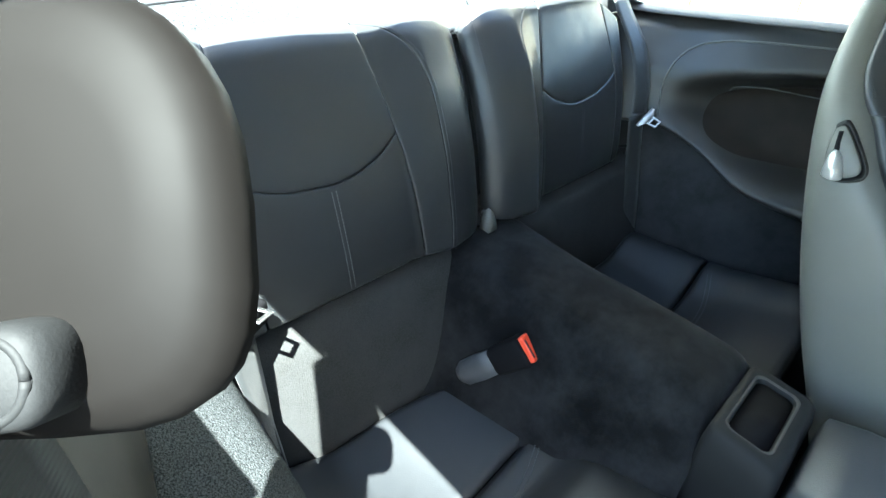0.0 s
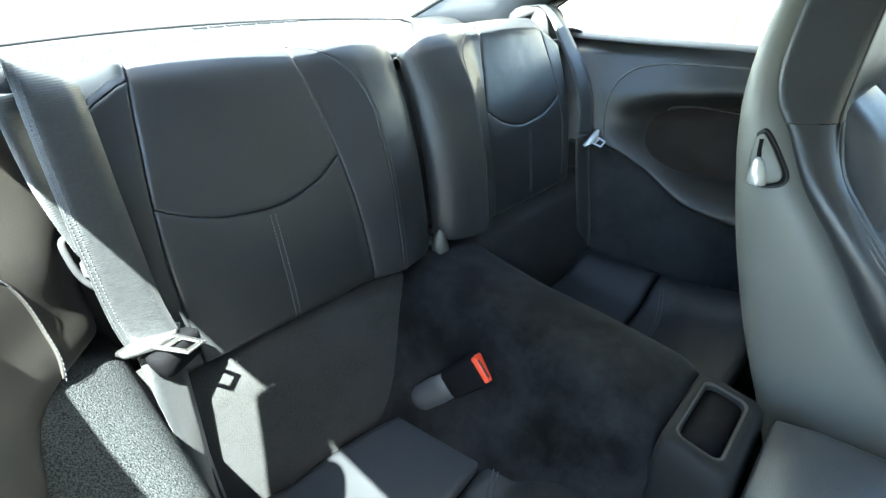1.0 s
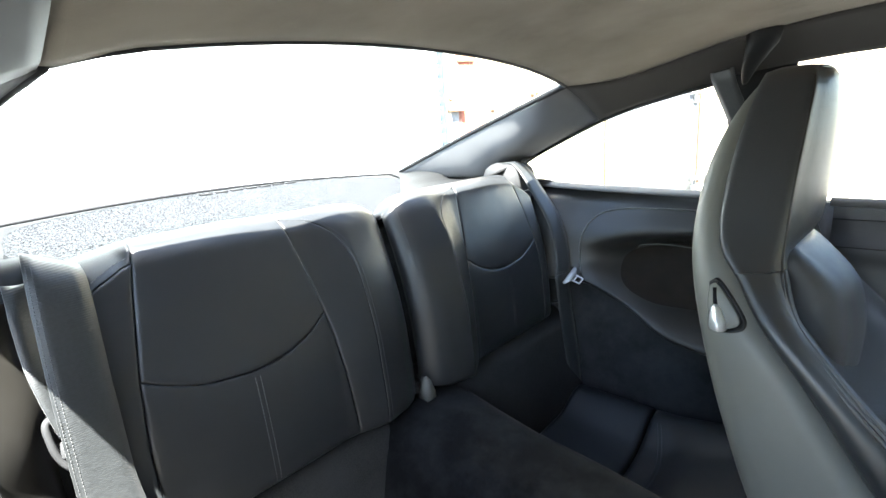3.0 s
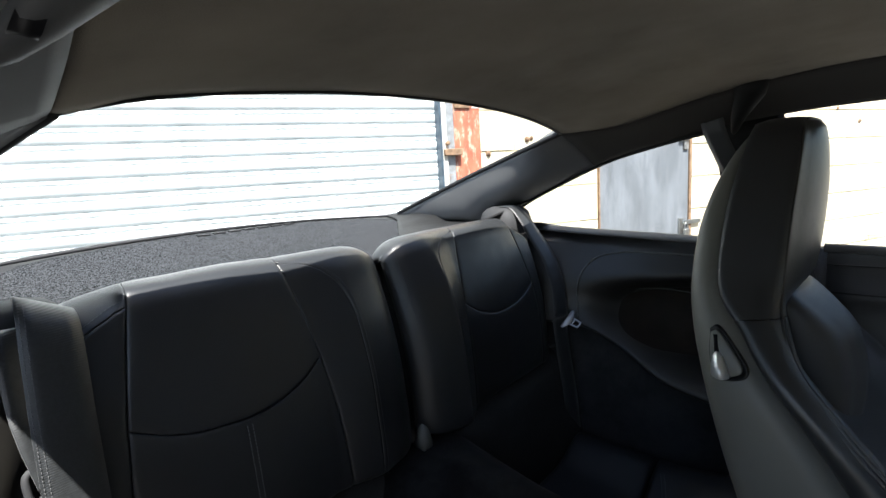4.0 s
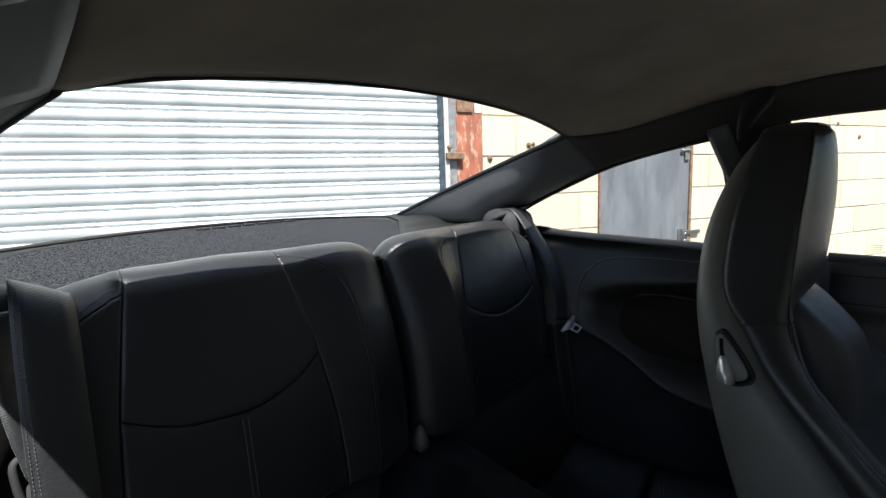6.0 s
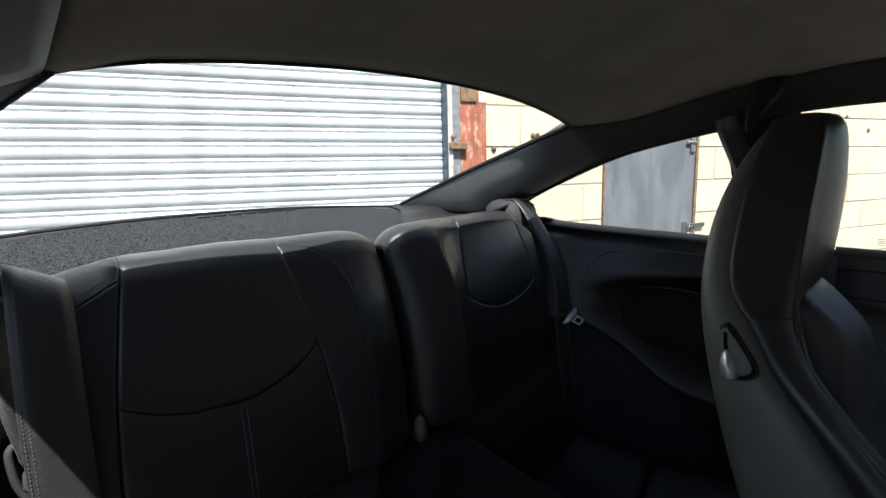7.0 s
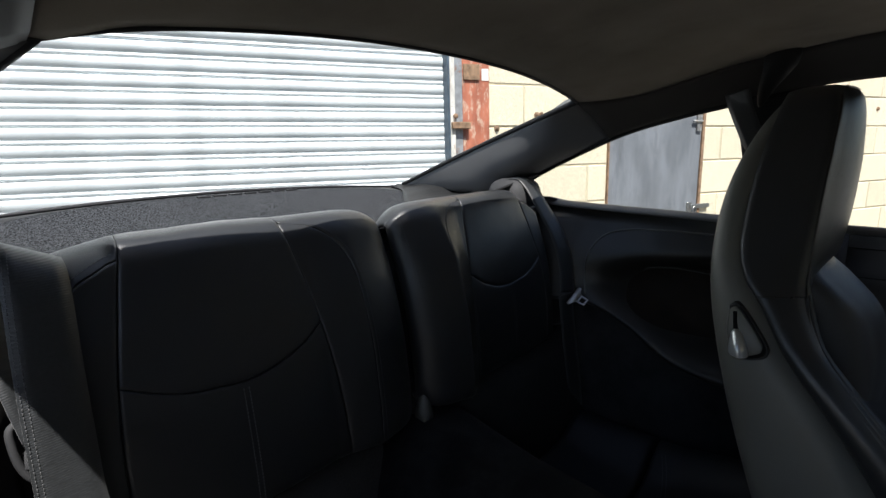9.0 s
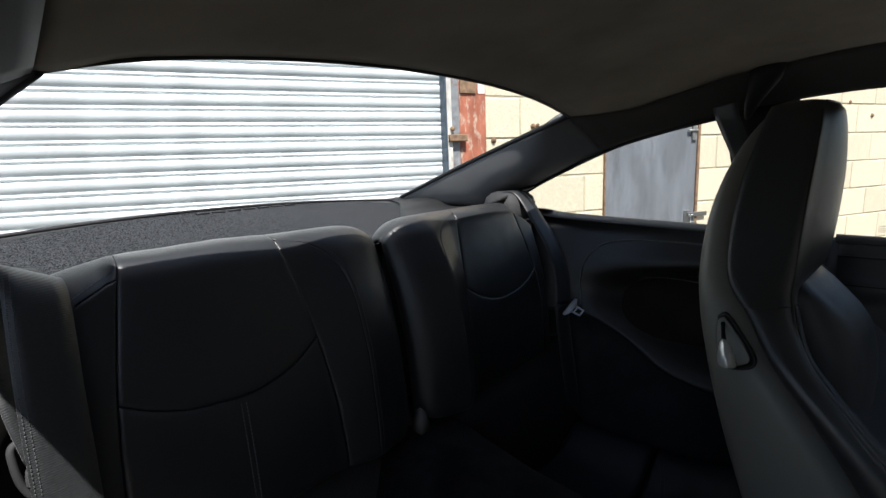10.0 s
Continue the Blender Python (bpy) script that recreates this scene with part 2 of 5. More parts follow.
def rod(name, a, b, r, mat, parent=None, label="", sides=20, taper=1.0, edge=0.0015):
    """A round bar with slightly rounded ends."""
    a, b = Vector(a), Vector(b)
    d = (b - a).normalized()
    u = d.orthogonal().normalized()
    w = d.cross(u)
    L = (b - a).length
    rings = []
    for s, q in ((0, r - edge), (edge, r), (L - edge, r * taper), (L, r * taper - edge)):
        rings.append([a + d * s + q * (math.cos(6.28319 * k / sides) * u + math.sin(6.28319 * k / sides) * w) for k in range(sides)])
    return loft(name, rings, mat, parent, label)


def stitches(name, pts, mat, parent, out=(0, -1, 0), step=0.0052, long=0.0036, r=0.0006, label=""):
    """A run of thread dashes along a path, standing proud towards out."""
    path = [Vector(p) for p in pts]
    out = Vector(out).normalized()
    vs, fs = [], []
    acc, nxt = 0.0, 0.0
    for p, q in zip(path, path[1:]):
        L = (q - p).length
        if L < 1e-7:
            continue
        d = (q - p) / L
        side = d.cross(out).normalized()
        while nxt < acc + L:
            c = p + d * (nxt - acc)
            k = len(vs)
            for e, w, h in ((-0.5, -1, 0), (-0.5, 1, 0), (0.5, 1, 0), (0.5, -1, 0), (-0.3, -0.6, 1.3), (-0.3, 0.6, 1.3), (0.3, 0.6, 1.3), (0.3, -0.6, 1.3)):
                vs.append(c + d * e * long + side * w * r + out * h * r)
            fs += [(k + 4, k + 5, k + 6, k + 7), (k, k + 1, k + 5, k + 4), (k + 1, k + 2, k + 6, k + 5), (k + 2, k + 3, k + 7, k + 6), (k + 3, k, k + 4, k + 7)]
            nxt += step
        acc += L
    ob = put(name, mesh_from(name, vs, fs, mat, False), None, label)
    adopt(ob, parent)
    return ob


def curve1(knots):
    """A smooth function through knots (x, y), level beyond the ends."""
    xs = [k[0] for k in knots]
    ys = [k[1] for k in knots]
    n = len(xs)
    sl = [0.0] * n
    for i in range(n):
        if 0 < i < n - 1:
            sl[i] = (ys[i + 1] - ys[i - 1]) / (xs[i + 1] - xs[i - 1])
        elif i == 0:
            sl[i] = (ys[1] - ys[0]) / (xs[1] - xs[0])
        else:
            sl[i] = (ys[-1] - ys[-2]) / (xs[-1] - xs[-2])

    def f(x):
        if x <= xs[0]:
            return ys[0]
        if x >= xs[-1]:
            return ys[-1]
        i = 0
        while x > xs[i + 1]:
            i += 1
        h = xs[i + 1] - xs[i]
        t = (x - xs[i]) / h
        return ((2 * t ** 3 - 3 * t * t + 1) * ys[i] + (t ** 3 - 2 * t * t + t) * h * sl[i]
                + (-2 * t ** 3 + 3 * t * t) * ys[i + 1] + (t ** 3 - t * t) * h * sl[i + 1])
    return f


def ease(a):
    a = max(0.0, min(1.0, a))
    return a * a * (3 - 2 * a)


def mixv(a, b, t):
    return Vector(a) * (1 - t) + Vector(b) * t


# ---- outside: ground, wall, shutter, door ----
# ground out of view; paleness chosen to bounce sunlight up to the headlining
ground = sheet("ground", lambda u, v: (-400 + 800 * u, -400 + 800 * v, 0), 8, 8, ASPHALT, 0.05)
tagged(ground, "unseen worn asphalt yard, pale tone set to bounce sun into the cabin", "ground", kind="structure")

WN, WU = Vector((0.43, 0.903, 0)).normalized(), Vector((0.903, -0.43, 0)).normalized()
WALL_FROM = 1.6


def on_wall(u, z, out=0.0):
    """A place on the yard wall: u along it, out towards the car."""
    return WN * (WALL_FROM - out) + WU * u + Vector((0, 0, z))


WALL_TURN = Matrix((WU, -WN, Vector((0, 0, 1)))).transposed().to_4x4()
SHUT_R, COL_L, COL_R, DOOR_L, DOOR_R = 0.745, 0.832, 0.990, 1.811, 2.598
WALL_H = 3.6


def wall_box(name, u0, u1, z0, z1, out0, out1, mat, parent=None, bevel=0.004, label=""):
    c = on_wall((u0 + u1) / 2, (z0 + z1) / 2, (out0 + out1) / 2)
    return block(name, (u1 - u0, out1 - out0, z1 - z0), c, mat, bevel, parent, label, WALL_TURN)


wall_back = tagged(thing("wall_back", "", "wall", kind="structure"), "cream painted concrete block wall of a workshop", "wall")
wall_box("mortar_bed", COL_R, DOOR_L, 0, WALL_H, -0.2, -0.0045, MORTAR, wall_back, 0)
wall_box("mortar_bed", DOOR_R + 0.03, 9.0, 0, WALL_H, -0.2, -0.0045, MORTAR, wall_back, 0)
wall_box("mortar_bed", DOOR_L, DOOR_R + 0.03, 2.06, WALL_H, -0.2, -0.0045, MORTAR, wall_back, 0)
wall_box("gable", -7.0, COL_R, 3.3, WALL_H + 0.4, -0.2, -0.02, MORTAR, wall_back, 0)

# roller shutter of curved laths
shutter = thing("roller_shutter", "closed galvanised steel roller shutter of curved laths", "roller shutter", at=on_wall(-1.5, 0))
PITCH = 0.0702
lath_profile = [(0.0000, -0.0070), (0.0012, -0.0045), (0.0025, -0.0020), (0.0050, 0.0006), (0.0100, 0.0022), (0.0150, 0.0012), (0.0185, -0.0014), (0.0200, -0.0036),
                (0.0212, -0.0036), (0.0225, -0.0015), (0.0260, 0.0016), (0.0330, 0.0058), (0.0420, 0.0080), (0.0520, 0.0080), (0.0600, 0.0060), (0.0660, 0.0024),
                (0.0685, -0.0015), (0.0694, -0.0045), (0.0699, -0.0068)]
L0, L1 = -5.5, SHUT_R
lath_vs, lath_fs = [], []
for k in range(2):
    for h, o in lath_profile:
        lath_vs.append(WU * (L0 if k == 0 else L1) - WN * o + Vector((0, 0, h)))
for i in range(len(lath_profile) - 1):
    lath_fs.append((i, i + 1, len(lath_profile) + i + 1, len(lath_profile) + i))
lath_me = mesh_from("lath", lath_vs, lath_fs, GALVANISED)
for i in range(1, int(3.3 / PITCH)):
    ob = put("lath", lath_me)
    ob.location = WN * (WALL_FROM + 0.02) + Vector((0, 0, 0.0108 + i * PITCH + random.uniform(-0.0010, 0.0010)))
    adopt(ob, shutter)
wall_box("guide_channel", SHUT_R - 0.010, SHUT_R + 0.001, 0, 3.3, -0.02, 0.050, material("channel_blue", (0.055, 0.085, 0.115), 0.5, vary=0.3, scale=30), shutter, 0.002, "dark blue-grey steel guide channel")
wall_box("guide_strip", SHUT_R + 0.003, SHUT_R + 0.036, 0, 3.3, -0.02, 0.030, material("strip_white", (0.62, 0.60, 0.55), 0.6, vary=0.2, scale=25, second=(0.30, 0.15, 0.08), second_amount=0.22, second_scale=22, stretch=(1, 1, 0.5)), shutter, 0.002, "white-painted steel strip with rust spots")
wall_box("guide_post", SHUT_R + 0.038, COL_L - 0.002, 0, 3.3, -0.02, 0.016, material("post_grey", (0.28, 0.29, 0.30), 0.55, metal=0.3, vary=0.3, scale=25, second=(0.3, 0.14, 0.07), second_amount=0.15, second_scale=18), shutter, 0.002, "grey steel post")
wall_box("locking_bracket", SHUT_R + 0.012, COL_L + 0.03, 1.19, 1.225, 0.022, 0.05, RUST, shutter, 0.004, "rusty steel bracket")
rod("bolt", on_wall(SHUT_R + 0.035, 1.255, 0.018), on_wall(SHUT_R + 0.035, 1.255, 0.045), 0.012, RUST, shutter)
wall_box("bottom_lath", L0, SHUT_R - 0.013, 0.002, 0.078, -0.03, 0.0, GALVANISED, shutter, 0.003)

column = thing("steel_column", "flaking red oxide painted steel column beside the shutter", "column", at=on_wall((COL_L + COL_R) / 2, 0))
wall_box("flange", COL_L, COL_R, 0, WALL_H, 0.0, 0.012, OXIDE, column, 0.002)
wall_box("web", (COL_L + COL_R) / 2 - 0.005, (COL_L + COL_R) / 2 + 0.005, 0, WALL_H, -0.13, -0.001, OXIDE, column, 0)
wall_box("flange", COL_L, COL_R, 0, WALL_H, -0.145, -0.131, OXIDE, column, 0.002)
wall_box("column_plate", COL_L + 0.004, COL_R - 0.060, 1.44, 1.52, 0.0125, 0.022, RUST, column, 0.002, "dark rusty plate")
wall_box("white_patch", COL_R - 0.045, COL_R - 0.004, 1.44, 1.50, 0.0125, 0.0145, PAPER, column, 0.001, "white label patch")

# steel door with hinge, hasp and padlock
yard_door = thing("yard_door", "closed blue-grey painted flat steel door, bolted and padlocked", "door", at=on_wall((DOOR_L + DOOR_R) / 2, 0))
wall_box("door_leaf", DOOR_L + 0.012, DOOR_R - 0.006, 0.02, 2.05, -0.03, 0.004, DOOR_PAINT, yard_door, 0.003)
wall_box("door_frame", DOOR_L, DOOR_L + 0.010, 0, 2.06, -0.05, 0.012, RUST, yard_door, 0.002, "rusty edge strip")
wall_box("door_frame", DOOR_R - 0.004, DOOR_R + 0.018, 0, 2.06, -0.05, 0.014, RUST, yard_door, 0.003, "rusty timber edge strip")
wall_box("hinge", DOOR_R - 0.06, DOOR_R - 0.02, 1.17, 1.31, 0.005, 0.018, ZINC, yard_door, 0.003, "dull zinc lock plate")
rod("hinge_pin", on_wall(DOOR_R - 0.10, 1.235, 0.02), on_wall(DOOR_R - 0.02, 1.235, 0.02), 0.008, ZINC, yard_door)
hasp = wall_box("hasp", DOOR_R - 0.075, DOOR_R + 0.10, 0.655, 0.685, 0.016, 0.024, STEEL, yard_door, 0.003, "bright zinc hasp")
wall_box("hasp_plate", DOOR_R - 0.10, DOOR_R - 0.055, 0.59, 0.70, 0.005, 0.015, STEEL, yard_door, 0.003, "zinc plate")
padlock = thing("padlock", "small brass and steel padlock hanging on the door hasp", "padlock", at=on_wall(DOOR_R - 0.05, 0.6, 0.03))
wall_box("lock_body", DOOR_R - 0.075, DOOR_R - 0.03, 0.575, 0.625, 0.025, 0.043, STEEL, padlock, 0.005)
tube("shackle", [on_wall(DOOR_R - 0.066, 0.62, 0.034), on_wall(DOOR_R - 0.066, 0.655, 0.034), on_wall(DOOR_R - 0.052, 0.672, 0.034), on_wall(DOOR_R - 0.039, 0.655, 0.034), on_wall(DOOR_R - 0.039, 0.62, 0.034)], 0.0035, STEEL, padlock)


# ---- car: floor, tunnel, side panels, shelf, roof ----
floor = sheet("floor", lambda u, v: (-0.70 + 1.40 * u, -1.9 + 2.2 * v, 0.20), 6, 6, CARPET, 0.03)
tagged(floor, "dark grey carpeted car floor", "floor", kind="structure")
underbody = block("underbody", (1.66, 3.2, 0.04), (0, -0.45, 0.145), BLACK, 0.01)
tagged(underbody, "plain dark underside of the car", "car body", kind="structure")
for x, y in ((-0.72, -1.75), (0.72, -1.75), (-0.72, 0.55), (0.72, 0.55)):
    foot = block("body_support", (0.16, 0.3, 0.13), (x, y, 0.0625), BLACK, 0.02)
    tagged(foot, "plain dark support under the car body", "car body", kind="structure")

# transmission tunnel: a soft carpeted hump
tun_top = curve1([(-1.3, 0.43), (-0.60, 0.50), (-0.49, 0.531), (-0.45, 0.540), (-0.34, 0.551), (-0.20, 0.558), (-0.02, 0.580), (0.03, 0.582)])
tun_half = curve1([(-1.3, 0.10), (-0.49, 0.140), (-0.25, 0.160), (-0.12, 0.178), (-0.02, 0.195)])


def tunnel_z(x, y):
    top, base = tun_top(y), 0.30
    a = abs(x) / tun_half(y)
    k = 1 / (1 + (a / 0.86) ** 5.0)
    return base + (top - base) * k


def tunnel_at(u, v):
    y = -0.492 + 0.50 * v
    x = -0.26 + 0.52 * u
    # rounded off towards the console
    return (x, y, tunnel_z(x, y) - 0.016 * max(0.0, (-0.462 - y) / 0.030) ** 2)


tunnel = sheet("tunnel", tunnel_at, 48, 30, SUEDE, 0.012)
tagged(tunnel, "dark blue-black suede-covered transmission tunnel", "tunnel", kind="structure")

# console behind the front seats, with an open tray
CX = -0.020
console = thing("centre_console", "dark plastic rear console with an open storage tray", "console", at=(CX, -0.54, 0.3))
def tray_ring(hw, y0, y1, z, r=0.012, n=5):
    pts = []
    for cx, cy, a0 in ((hw - r, y1 - r, 0), (-hw + r, y1 - r, 90), (-hw + r, y0 + r, 180), (hw - r, y0 + r, 270)):
        for k in range(n + 1):
            a = radians(a0 + 90 * k / n)
            pts.append(Vector((CX + cx + r * math.cos(a), cy + r * math.sin(a), z + 0.17 * (cy + 0.53 + r * math.sin(a)))))
    return pts
tray_body = loft("body", [tray_ring(0.086, -0.580, -0.484, 0.25), tray_ring(0.082, -0.578, -0.487, 0.49), tray_ring(0.078, -0.574, -0.490, 0.514), tray_ring(0.073, -0.570, -0.494, 0.521),
              tray_ring(0.061, -0.558, -0.502, 0.521), tray_ring(0.057, -0.554, -0.505, 0.517), tray_ring(0.0565, -0.5535, -0.5055, 0.512), tray_ring(0.056, -0.553, -0.506, 0.43)], CONSOLE, console)
loft("tray_well", [tray_ring(0.0560, -0.5530, -0.5060, 0.5135), tray_ring(0.0545, -0.5515, -0.5075, 0.50), tray_ring(0.052, -0.550, -0.509, 0.447)], TRAY, tray_body, "black tray lining")
loft("tray_rim", [tray_ring(0.0615, -0.5585, -0.5015, 0.5212), tray_ring(0.0600, -0.5570, -0.5030, 0.5222), tray_ring(0.0580, -0.5550, -0.5045, 0.5195)], ROOF_TRIM, tray_body, "thin worn grey rim", caps=False)
armrest = thing("armrest", "grey leather armrest lid on the console", "armrest", at=(CX, -0.75, 0.4))
def lid_ring(y, h, w):
    return [Vector((CX + w * c, y, 0.40 + (h - 0.40) * s)) for c, s in ((-1, 0), (-1, 0.5), (-1, 0.82), (-0.94, 0.95), (-0.82, 1), (0, 1.02), (0.82, 1), (0.94, 0.95), (1, 0.82), (1, 0.5), (1, 0))]
lid = loft("lid", [lid_ring(-0.586, 0.490, 0.070), lid_ring(-0.590, 0.507, 0.077), lid_ring(-0.63, 0.514, 0.082), lid_ring(-0.9, 0.53, 0.080), lid_ring(-0.98, 0.50, 0.075)], BLUE_LIT_LEATHER, armrest)
block("armrest_base", (0.150, 0.41, 0.21), (CX, -0.785, 0.305), TRIM, 0.01, armrest, "dark plastic base")
stitches("stitching", [Vector((CX - 0.0745, -0.600 - 0.012 * k, 0.5005 + 0.0007 * k)) for k in range(26)], DARK_THREAD, lid, out=(-0.6, 0, 0.8), r=0.0005)

# lower rear panel under the backrests
def low_panel(s):
    def f(u, v):
        x = s * (0.03 + 0.56 * u)
        z = 0.30 + 0.30 * v
        y = -0.075 + 0.055 * v ** 1.5 + 0.045 * ease((v - 0.84) / 0.16) - 0.035 * (1 - u) ** 4 * (1 - v) - 0.02 * max(0, u - 0.8) / 0.2
        return (x, y, z)
    return f
for s in (-1, 1):
    lp = sheet("seat_base_panel", low_panel(s), 20, 16, BASE_SUEDE, 0.01, flip=s < 0)
    tagged(lp, "suede-covered panel between rear backrest and cushion", "panel", "rear seat base panels", "structure")

# rear shelf and its carpet
def shelf_at(u, v):
    x = -0.60 + 1.20 * u
    y = 0.10 + 0.59 * v
    return (x, y, 0.905 + 0.046 * v - 0.015 * (abs(x) / 0.6) ** 4 + 0.021 * v ** 4 * (1 - (x / 0.6) ** 2))
def carpet_pad(u, v):
    """The carpet's outline: straight front, rounded rear corners, set in from the trim."""
    y = 0.10 + 0.492 * v
    r = 0.075
    d = max(0.0, y - (0.592 - r))
    half = 0.525 - 0.035 * v - (r - math.sqrt(max(0.0, r * r - d * d)))
    x = (2 * u - 1) * half + 0.012 * v
    base = shelf_at((x + 0.60) / 1.20, (y + 0.05 * (1 - (x / 0.56) ** 2) * v ** 3 - 0.10) / 0.59)
    return (x, base[1], base[2] + 0.005)
shelf = thing("rear_shelf", "rear shelf under the window, dark trim with a speckled grey carpet pad", "shelf", kind="structure", at=(0, 0.4, 0.9))
sheet("shelf_base", shelf_at, 24, 12, TRIM, 0.012, shelf, "dark shelf trim")
sheet("shelf_carpet", carpet_pad, 40, 40, SHELF_CARPET, 0.004, shelf, "speckled grey carpet")

# rear glass outline: side edge from the lower corner to the upper corner
GL_LOW = (0.545, 0.60, 0.952)
GL_TOP = (0.450, -0.080, 1.150)
GL_LOW_R = (0.590, 0.60, 0.955)
GL_TOP_R = (0.468, -0.085, 1.138)
def side_line(s, t):
    """Side edge of the rear glass, x as half-width."""
    p = mixv(GL_LOW if s > 0 else GL_LOW_R, GL_TOP if s > 0 else GL_TOP_R, t)
    p.z += (0.004 if s > 0 else 0.016) * math.sin(math.pi * t)
    p.x += 0.0 if s > 0 else 0.02 * math.sin(math.pi * t)
    return p
def glass_low(x):
    return Vector((x, 0.60 + 0.06 * (1 - (x / 0.545) ** 2), 0.953 + 0.020 * (1 - (x / 0.545) ** 2)))
def glass_top(x):
    q = min(1, abs(x) / 0.45)
    drop = 0.011 * ease((-x - 0.39) / 0.08)
    return Vector((x, -0.08 - 0.035 * (1 - q ** 2), 1.150 + 0.034 * (1 - q ** 2.2) - drop))
def glass_at(u, v):
    a, b = glass_low(-0.56 + 1.12 * u), glass_top((-0.46 + 0.92 * u))
    p = mixv(a, b, v)
    p.z += (0.006 + 0.03 * (1 - (2 * u - 1) ** 2)) * math.sin(math.pi * v) + 0.004
    return p
rear_window = thing("window_1", "clear curved rear window with a black edge", "window", kind="structure", at=(0, 0.25, 1.0))
pane = sheet("pane", glass_at, 16, 12, GLASS, 0.0, rear_window)
pane.visible_shadow = False
tube("seal", [glass_low(-0.545 + 1.09 * i / 12) + Vector((0, 0, -0.003)) for i in range(13)], 0.0035, RUBBER, rear_window, n=3)
tube("seal", [glass_top(-0.468 + 0.918 * i / 16) + Vector((0, 0, 0.004)) for i in range(17)], 0.005, RUBBER, rear_window, n=3)
for s in (-1, 1):
    def side_edge(t, s=s):
        p = side_line(s, t)
        return Vector((s * p.x, p.y, p.z))
    tube("seal", [side_edge(i / 8) + Vector((-s * 0.004 if s < 0 else 0.003, 0, 0.005)) for i in range(9)], 0.006 if s < 0 else 0.007, RUBBER, rear_window, n=3)

# side openings. Each side: sill line, quarter window, middle pillar, door window
SILL = curve1([(-1.4, 0.862), (-0.57, 0.880), (-0.34, 0.893), (0.06, 0.912), (0.2, 0.93)])
QW_TOP = curve1([(-0.36, 1.134), (-0.30, 1.125), (-0.13, 1.086), (0.014, 1.030), (0.13, 0.976), (0.20, 0.930)])
FLANK_IN = curve1([(0.10, 0.115), (0.20, 0.190), (0.34, 0.310), (0.50, 0.452), (0.56, 0.496), (0.62, 0.512)])
def qw_top(s, y):
    return QW_TOP(y) - (0 if s > 0 else 0.004)
def sill_x(y):
    return 0.632 - 0.02 * max(0, y)

RAIL_IN = curve1([(-1.35, 0.48), (-1.0, 0.505), (-0.35, 0.505), (-0.20, 0.495), (-0.13, 0.475), (-0.08, 0.452)])
RAIL_IN_R = curve1([(-1.35, 0.48), (-1.0, 0.490), (-0.45, 0.482), (-0.35, 0.480), (-0.25, 0.475), (-0.18, 0.472), (-0.13, 0.470), (-0.08, 0.468)])
def rail_in(s, y):
    return RAIL_IN(y) if s > 0 else RAIL_IN_R(y)
def rail_z(s, y):
    return RAIL_Z(y) - (0 if s > 0 else 0.011 * ease((y + 0.20) / 0.12))
RAIL_Z = curve1([(-1.35, 1.09), (-1.1, 1.165), (-0.80, 1.212), (-0.57, 1.213), (-0.456, 1.203), (-0.375, 1.193), (-0.28, 1.172), (-0.20, 1.154), (-0.13, 1.149), (-0.08, 1.150)])
